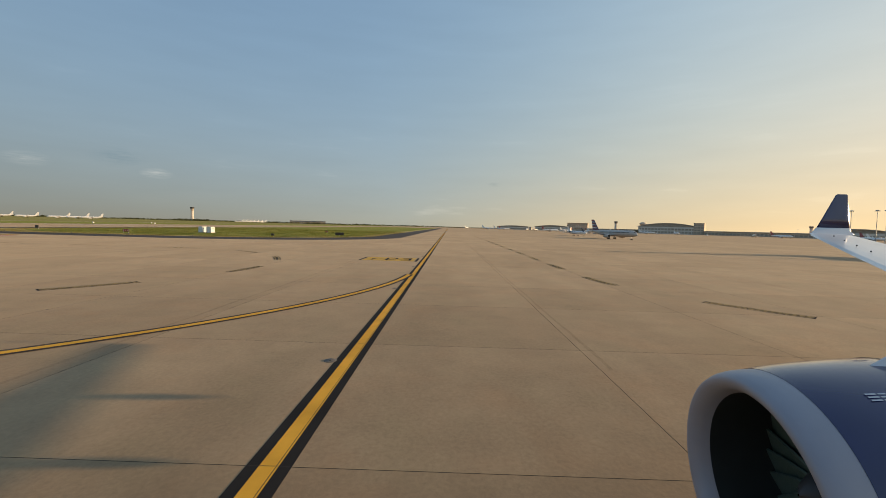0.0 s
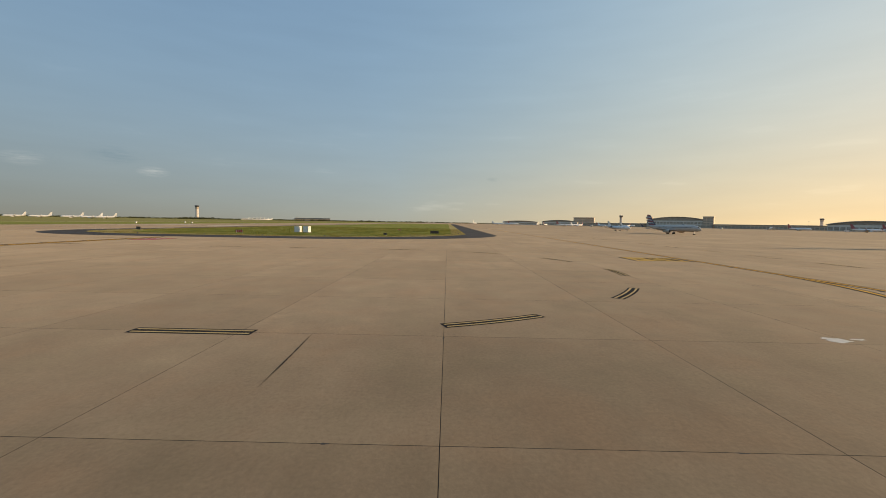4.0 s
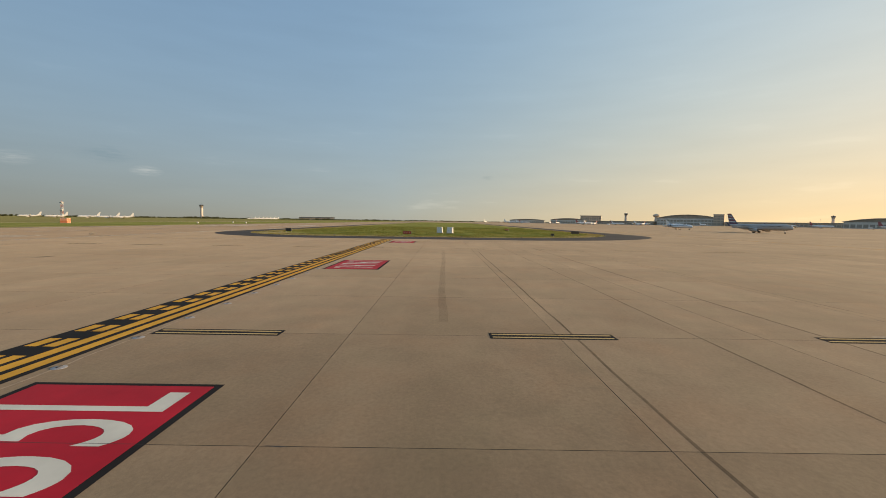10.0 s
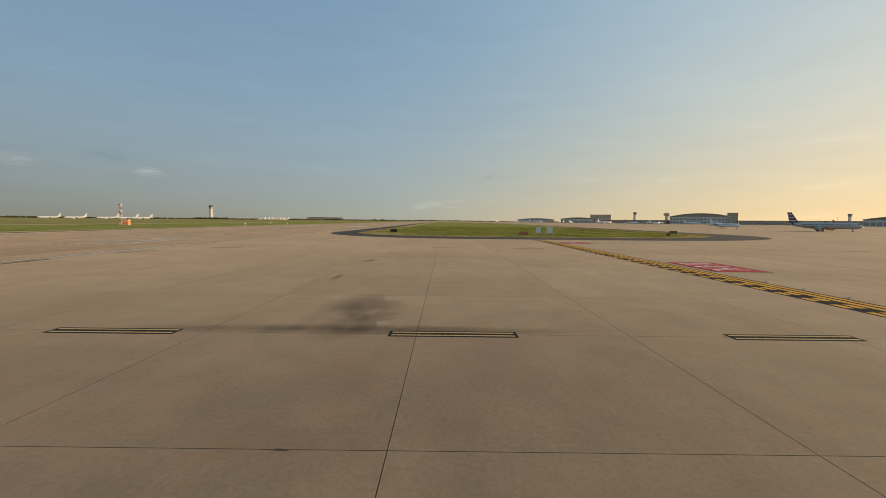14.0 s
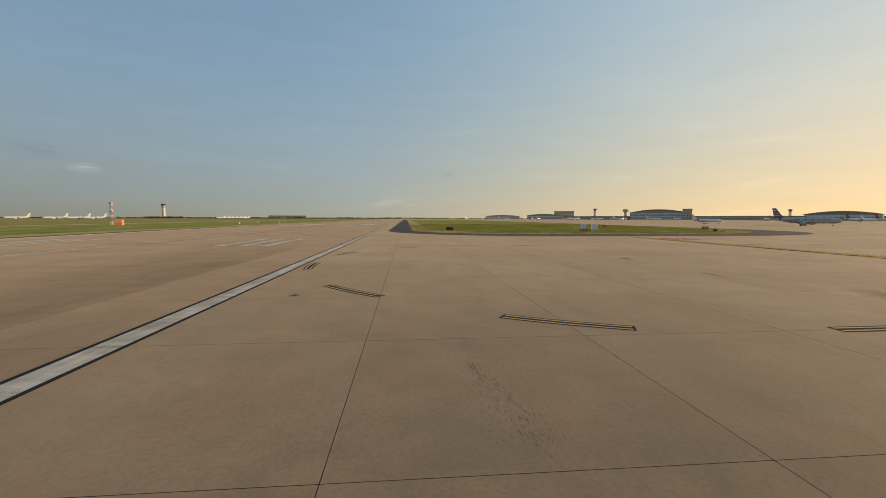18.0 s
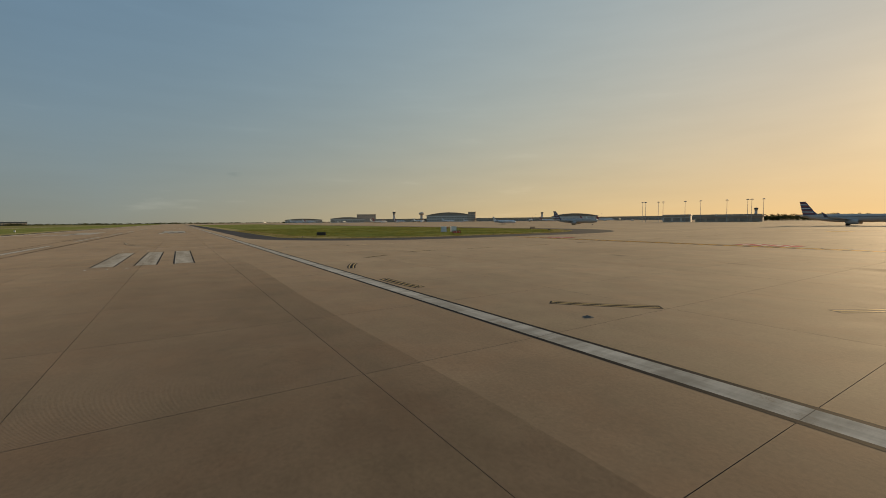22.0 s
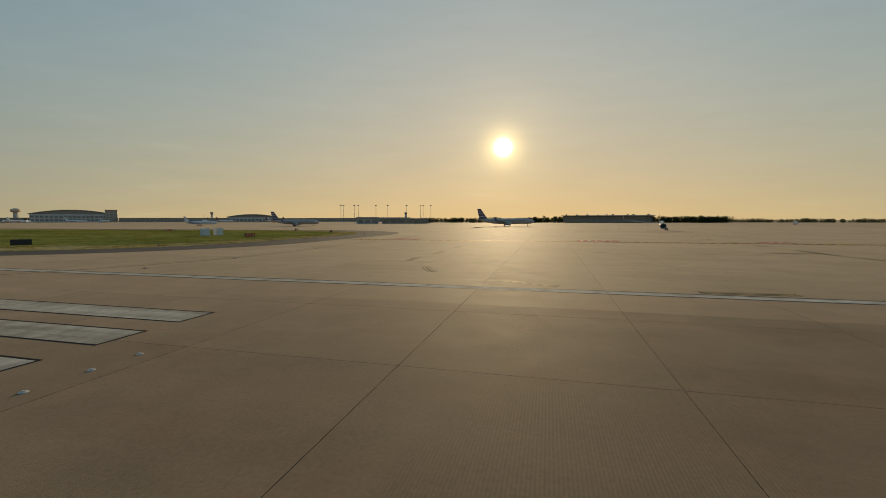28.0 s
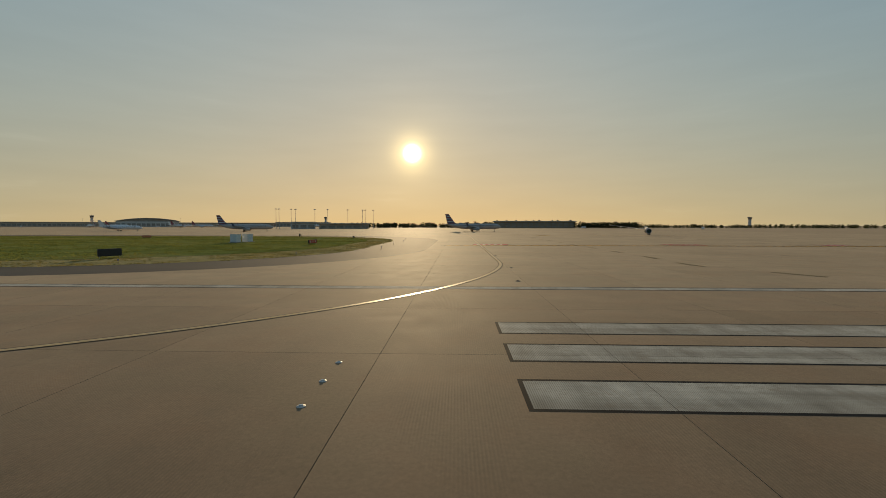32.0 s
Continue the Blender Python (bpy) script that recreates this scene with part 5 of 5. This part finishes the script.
for x, y in ((-196, 449), (-185, 455), (-181, 457), (-162, 465), (-149, 470), (-128, 478), (-112, 483), (-109, 484), (-100, 486), (-760, 1120), (-1250, 980), (-980, 1060)):
    copy_thing(mast, Matrix.Translation((x, y, 0)) @ pose(0, 0, 0, 0, 0, x * 1.7))

# ---------- service vehicles on the far apron ----------


def service_truck(x, y, rz):
    t = thing("service_truck", "small white airport service truck on the far apron", "truck", "service trucks by the terminal", at=pose(x, y, 0, 0, 0, rz))
    bm = bmesh.new()
    box(bm, -3.2, 1.6, -1.2, 1.2, 0.7, 3.1, 0.08)
    part("cargo_box", bm, M_hull, t)
    bm = bmesh.new()
    rings(bm, [[(1.75, -1.1, 0.6), (3.4, -1.1, 0.6), (3.4, -1.1, 1.5), (2.9, -1.05, 2.4), (1.75, -1.05, 2.4)], [(1.75, 1.1, 0.6), (3.4, 1.1, 0.6), (3.4, 1.1, 1.5), (2.9, 1.05, 2.4), (1.75, 1.05, 2.4)]])
    cab_ = part("cab", bm, M_hull, t)
    bm = bmesh.new()
    rings(bm, [[(3.40, -0.95, 1.55), (2.95, -0.92, 2.3), (2.98, -0.92, 2.32), (3.43, -0.95, 1.57)], [(3.40, 0.95, 1.55), (2.95, 0.92, 2.3), (2.98, 0.92, 2.32), (3.43, 0.95, 1.57)]])
    part("windscreen", bm, M_window, cab_)
    bm = bmesh.new()
    box(bm, -3.2, 3.3, -0.9, 0.9, 0.45, 0.7)
    part("chassis", bm, M_dark, t)
    for wx in (-2.1, 2.5):
        for s_ in (-1, 1):
            bm = bmesh.new()
            tube(bm, (wx, s_ * 0.85, 0.45), (wx, s_ * 1.15, 0.45), 0.45, n=14)
            part("wheel", bm, M_tyre, t, "black tyre")
    return t


truck = service_truck(-880, 480, 30)
for i, (x, y) in enumerate(((-905, 455), (-860, 540), (-800, 620), (-760, 700), (-560, 760), (-430, 780), (-240, 730), (-120, 740), (190, 640), (246, 428))):
    copy_thing(truck, pose(x, y, 0, 0, 0, (20, 75, -10, 140, 60)[i % 5]))

# ---------- trees and low scrub on the horizon ----------


def far_wood(name, p0, p1, depth, h, n, seed, label, broad=1.0):
    """A belt of trees: trunks under crowns of many small leaf clumps."""
    rng = random.Random(seed)
    v, f = [], []
    for k in range(n):
        u = rng.random()
        x = p0[0] + (p1[0] - p0[0]) * u + rng.uniform(-depth, depth)
        y = p0[1] + (p1[1] - p0[1]) * u + rng.uniform(-depth, depth)
        hh = h * rng.uniform(0.55, 1.05) * (0.75 + 0.35 * noise.noise(Vector((u * 14.0, seed, 0))))
        w = hh * rng.uniform(0.3, 0.55) * broad
        for c in range(80):
            a, q = rng.uniform(0, 6.283), rng.random() ** 0.6
            zz = hh * rng.uniform(0.15, 1.0)
            r = w * q * math.sqrt(max(0.08, 1 - ((zz / hh - 0.5) / 0.55) ** 2))
            px, py = x + r * math.cos(a), y + r * math.sin(a)
            s = hh * rng.uniform(0.08, 0.17) * (0.5 + 0.5 * broad)
            o = len(v)
            for _ in range(3):
                v.append((px + rng.uniform(-s, s), py + rng.uniform(-s, s), zz + rng.uniform(-s, s)))
            f.append((o, o + 1, o + 2))
        o = len(v)
        v += [(x - 0.3, y, 0), (x + 0.3, y, 0), (x + 0.12, y, hh * 0.6), (x - 0.12, y, hh * 0.6), (x, y - 0.3, 0), (x, y + 0.3, 0), (x, y + 0.12, hh * 0.6), (x, y - 0.12, hh * 0.6)]
        f += [(o, o + 1, o + 2, o + 3), (o + 4, o + 5, o + 6, o + 7)]
    me = bpy.data.meshes.new(name)
    me.from_pydata(v, [], f)
    me.materials.append(M_tree)
    return tagged(new(name, me), label, "trees", kind="stuff")


far_wood("tree_belt_north", (192, 678), (275, 650), 6, 12, 170, 21, "dark green belt of trees on the horizon")
far_wood("tree_belt_north_west", (-230, 705), (62, 722), 9, 10.5, 420, 28, "low dark trees behind the apron")
far_wood("tree_belt_behind", (30, 740), (200, 725), 8, 13.5, 190, 22, "dark clump of trees behind the warehouse")
far_wood("tree_belt_far_east", (290, 780), (1250, 480), 14, 8, 1100, 23, "low dark trees along the horizon")
far_wood("tree_belt_south", (-1500, -1650), (-2250, 50), 60, 8.5, 700, 24, "low dark trees along the horizon", 2.6)
far_wood("tree_belt_south_east", (-1500, -1650), (200, -2100), 60, 9, 520, 25, "low dark trees along the horizon", 2.6)
far_wood("tree_belt_tower", (-1838, -1098), (-1905, -968), 14, 11, 110, 31, "dark clump of trees round the control tower foot", 1.4)
far_wood("tree_belt_west", (-2250, 60), (-1850, 950), 40, 7, 340, 26, "low dark scrub along the horizon", 2.4)
far_wood("tree_belt_terminal", (-1350, 1050), (-350, 1420), 25, 11, 420, 27, "dark trees behind the concourse", 1.6)
far_wood("tower_trees", (-1850, -1075), (-1868, -985), 9, 7, 60, 29, "dark shrubs round the tower's foot", 1.8)

# ---------- the wing and engine of the aircraft that the view is from, standing where the walk begins ----------
M_cowl = plain("cowl_blue", (0.02, 0.022, 0.085), 0.22, vary=0.12, scale=1.2, coat=0.6)
M_cowl_lip = plain("inlet_lip_grey", (0.32, 0.32, 0.36), 0.42, 0.1, vary=0.05, scale=2)
M_liner = plain("inlet_liner", (0.018, 0.022, 0.021), 0.6, vary=0.15, scale=3)
M_fan = plain("fan_blade", (0.07, 0.115, 0.10), 0.5, 0.1, vary=0.15, scale=3)
M_wingtop = plain("wing_paint", (0.66, 0.68, 0.70), 0.32, vary=0.05, scale=0.7, coat=0.2)
M_mark = plain("cowl_marking", (0.55, 0.56, 0.60), 0.5, vary=0.05)

EX = EY = EZ = 0.0             # the engine is built round its own axis, which leans a little


def turned(prof, n=64, cap=False):
    bm = bmesh.new()
    rings(bm, [[(EX + r * math.cos(6.2832 * i / n), EY + y, EZ + r * math.sin(6.2832 * i / n)) for i in range(n)] for y, r in prof], cap=cap)
    return bm


wing = thing("airliner_wing", "white swept airliner wing with dark blue engine and winglet", "aircraft wing")
engine = part("jet_engine", turned([(0.30, 1.150), (0.42, 1.170), (0.62, 1.190), (0.9, 1.207), (1.3, 1.215), (1.8, 1.20), (2.5, 1.13), (3.1, 1.0), (3.45, 0.90), (3.45, 0.86)], 96), M_cowl, wing, "glossy dark blue engine cowl", smooth=True)
engine.matrix_basis = pose(82.772, 184.781, 1.771, math.degrees(0.085), 0, math.degrees(-0.045))
lip = [(0.30, 1.147), (0.17, 1.140), (0.08, 1.122), (0.02, 1.092), (0.0, 1.055), (0.012, 1.015), (0.05, 0.972), (0.11, 0.940), (0.19, 0.919)]
part("inlet_lip", turned(lip, 96), M_cowl_lip, engine, "pale grey inlet lip", smooth=True)
part("inlet_duct", turned([(0.19, 0.918), (0.5, 0.925), (0.95, 0.935), (1.05, 0.935)], 96), M_liner, engine, "dark acoustic inlet lining", smooth=True)
part("cowl_seam", turned([(1.38, 1.2148), (1.38, 1.2185), (1.395, 1.2185), (1.395, 1.2148)], 96), M_liner, engine, "dark gap between cowl panels", smooth=True)
part("fan_back", turned([(0.98, 0.935), (1.0, 0.02)]), M_fan, engine)
for k in range(24):
    bm = bmesh.new()
    a = 6.2832 * k / 24
    lp = []
    for r, tw, w in ((0.22, 0.5, 0.10), (0.55, 0.85, 0.17), (0.925, 1.1, 0.20)):
        c, s = math.cos(a), math.sin(a)
        ring_pts = []
        for u, v in ((-w, 0.012), (w, 0.012), (w, -0.012), (-w, -0.012)):
            tang, ax = u * math.sin(tw) + v * math.cos(tw), u * math.cos(tw) * 0.55 - v * math.sin(tw)
            ring_pts.append((EX + r * c - tang * s, EY + 0.88 + ax, EZ + r * s + tang * c))
        lp.append(ring_pts)
    rings(bm, lp)
    part("fan_blade", bm, M_fan, engine)
part("spinner", turned([(0.48, 0.01), (0.55, 0.10), (0.68, 0.19), (0.90, 0.27)], 32), M_dark, engine, smooth=True)
bm = bmesh.new()
ribs = []
for i in range(13):
    a, u = radians(150 + 16 * i), i / 12
    yy = 0.52 + 0.26 * u
    rr = 0.06 + 0.19 * u
    w = 0.008 + 0.045 * u * (1.0 - 0.75 * max(0.0, u - 0.6) / 0.4)
    ribs.append([bm.verts.new((EX + (rr + o) * math.cos(a), EY + yy - 0.02 + o * 0.6, EZ + (rr + o) * math.sin(a))) for o in (-w * 0.5, w * 0.5)])
for p_, q_ in zip(ribs, ribs[1:]):
    bm.faces.new((p_[0], p_[1], q_[1], q_[0]))
part("spiral_mark", bm, M_mark, engine, "white spiral mark on the spinner")
for k in range(3):
    bm = bmesh.new()
    a = radians(66 + 1.6 * k)
    r = 1.204
    for j in range(2):
        y0 = EY + 0.70 + 0.10 * j
        bm.faces.new([bm.verts.new((EX + r * math.cos(a + da), y0 + dy, EZ + r * math.sin(a + da))) for da, dy in ((0, 0), (0.012, 0), (0.012, 0.085), (0, 0.085))])
    part("stencil", bm, M_mark, engine, "small pale stencil bars")
bm = bmesh.new()
rings(bm, airfoil_loops([((EX, EY + 0.95, EZ + 1.12), 4.0, (0, 1, 0), (1, 0, 0)), ((EX, EY + 1.35, EZ + 1.34), 3.9, (0, 1, 0), (1, 0, 0)), ((EX, EY + 2.4, EZ + 1.62), 3.2, (0, 1, 0), (1, 0, 0))], 0.2))
part("pylon", bm, M_wingtop, engine, "white pylon fairing")

TIPX, ROOTX = 70.3, 85.2


def lead(u):
    """The leading edge from root (0) to tip (1)."""
    x = ROOTX + (TIPX - ROOTX) * u
    return Vector((x, 187.45 + 8.35 * u, 2.55 + 1.80 * u ** 1.15))


bm = bmesh.new()
st = [(lead(u), 5.6 - 6.2 * min(u, 0.36) - 2.9 * max(0.0, u - 0.36), (0, 1, 0), (0.08, 0, 1)) for u in (0, 0.18, 0.36, 0.55, 0.75, 0.9, 1.0)]
rings(bm, airfoil_loops(st, 0.115))
part("wing_panel", bm, M_wingtop, wing, "white wing skin", smooth=False)
bm = bmesh.new()
st = [(lead(u) + Vector((0, -0.05, -0.015)), 0.42 - 0.14 * u, (0, 1, 0), (0.08, 0, 1)) for u in (0.3, 0.5, 0.7, 0.98)]
rings(bm, airfoil_loops(st, 0.32))
part("slat", bm, M_lip, wing, "bare metal leading edge slat")
tip = lead(1.0)
bm = bmesh.new()
rings(bm, airfoil_loops([(tip + Vector((0.02, 0.0, 0.0)), 1.72, (0, 1, 0), (-0.4, 0, 0.9)), (tip + Vector((-0.2, 0.30, 0.10)), 1.5, (0, 1, 0), (-0.7, 0, 0.6)), (tip + Vector((-0.28, 0.49, 0.25)), 1.32, (0, 1, 0), (-0.95, 0, 0.25))], 0.10))
part("winglet_root", bm, M_wingtop, wing, "white curved blend into the winglet", smooth=True)
bm = bmesh.new()
rings(bm, airfoil_loops([(tip + Vector((-0.28, 0.5, 0.24)), 1.30, (0, 1, 0), (-0.95, 0, 0.25)), (tip + Vector((-0.42, 0.83, 0.65)), 1.04, (0, 1, 0), (-0.97, 0, 0.2)), (tip + Vector((-0.68, 1.51, 1.56)), 0.49, (0, 1, 0), (-0.97, 0, 0.2)), (tip + Vector((-0.70, 1.60, 1.61)), 0.37, (0, 1, 0), (-0.97, 0, 0.2))], 0.09))
part("winglet", bm, M_cowl, wing, "upturned dark blue winglet", smooth=True)
for u in (0.93, 0.86, 0.79, 0.72):
    p = lead(u)
    bm = bmesh.new()
    box(bm, p.x - 0.015, p.x + 0.015, p.y + 0.57, p.y + 0.60, p.z + 0.05, p.z + 0.095, 0.006)
    part("fastener_plate", bm, M_dark, wing, "small dark access plate")
for u in (0.28, 0.5, 0.7):
    p = lead(u)
    bm = bmesh.new()
    c = 5.6 - 6.2 * min(u, 0.36) - 2.9 * max(0.0, u - 0.36)
    rings(bm, [[(p.x + 0.16 * r * math.cos(a), p.y + c * 0.55 + yy, p.z - 0.22 + 0.2 * r * math.sin(a)) for a in (6.2832 * i / 10 for i in range(10))] for yy, r in ((0, 0.1), (0.5, 0.9), (1.3, 1.0), (2.3, 0.1))])
    part("flap_fairing", bm, M_wingtop, wing)

# main leg under the wing root
bm = bmesh.new()
tube(bm, (85.3, 190.6, 0.5), (85.1, 190.4, 2.3), 0.14, 0.16, 12)
gear = part("landing_gear", bm, M_galv, wing, "grey main landing gear leg")
for s_ in (-1, 1):
    bm = bmesh.new()
    tube(bm, (85.3 + s_ * 0.2, 190.6, 0.5), (85.3 + s_ * 0.5, 190.6, 0.5), 0.5, n=24)
    part("tyre", bm, M_tyre, gear, "black tyre")

# ---------- single slabs of the pavement nearest the path ----------
for cx, cy, me in near_slabs[:300]:
    o = new("slab", me)
    o.location = (cx, cy, 0)
    o.parent = pavement
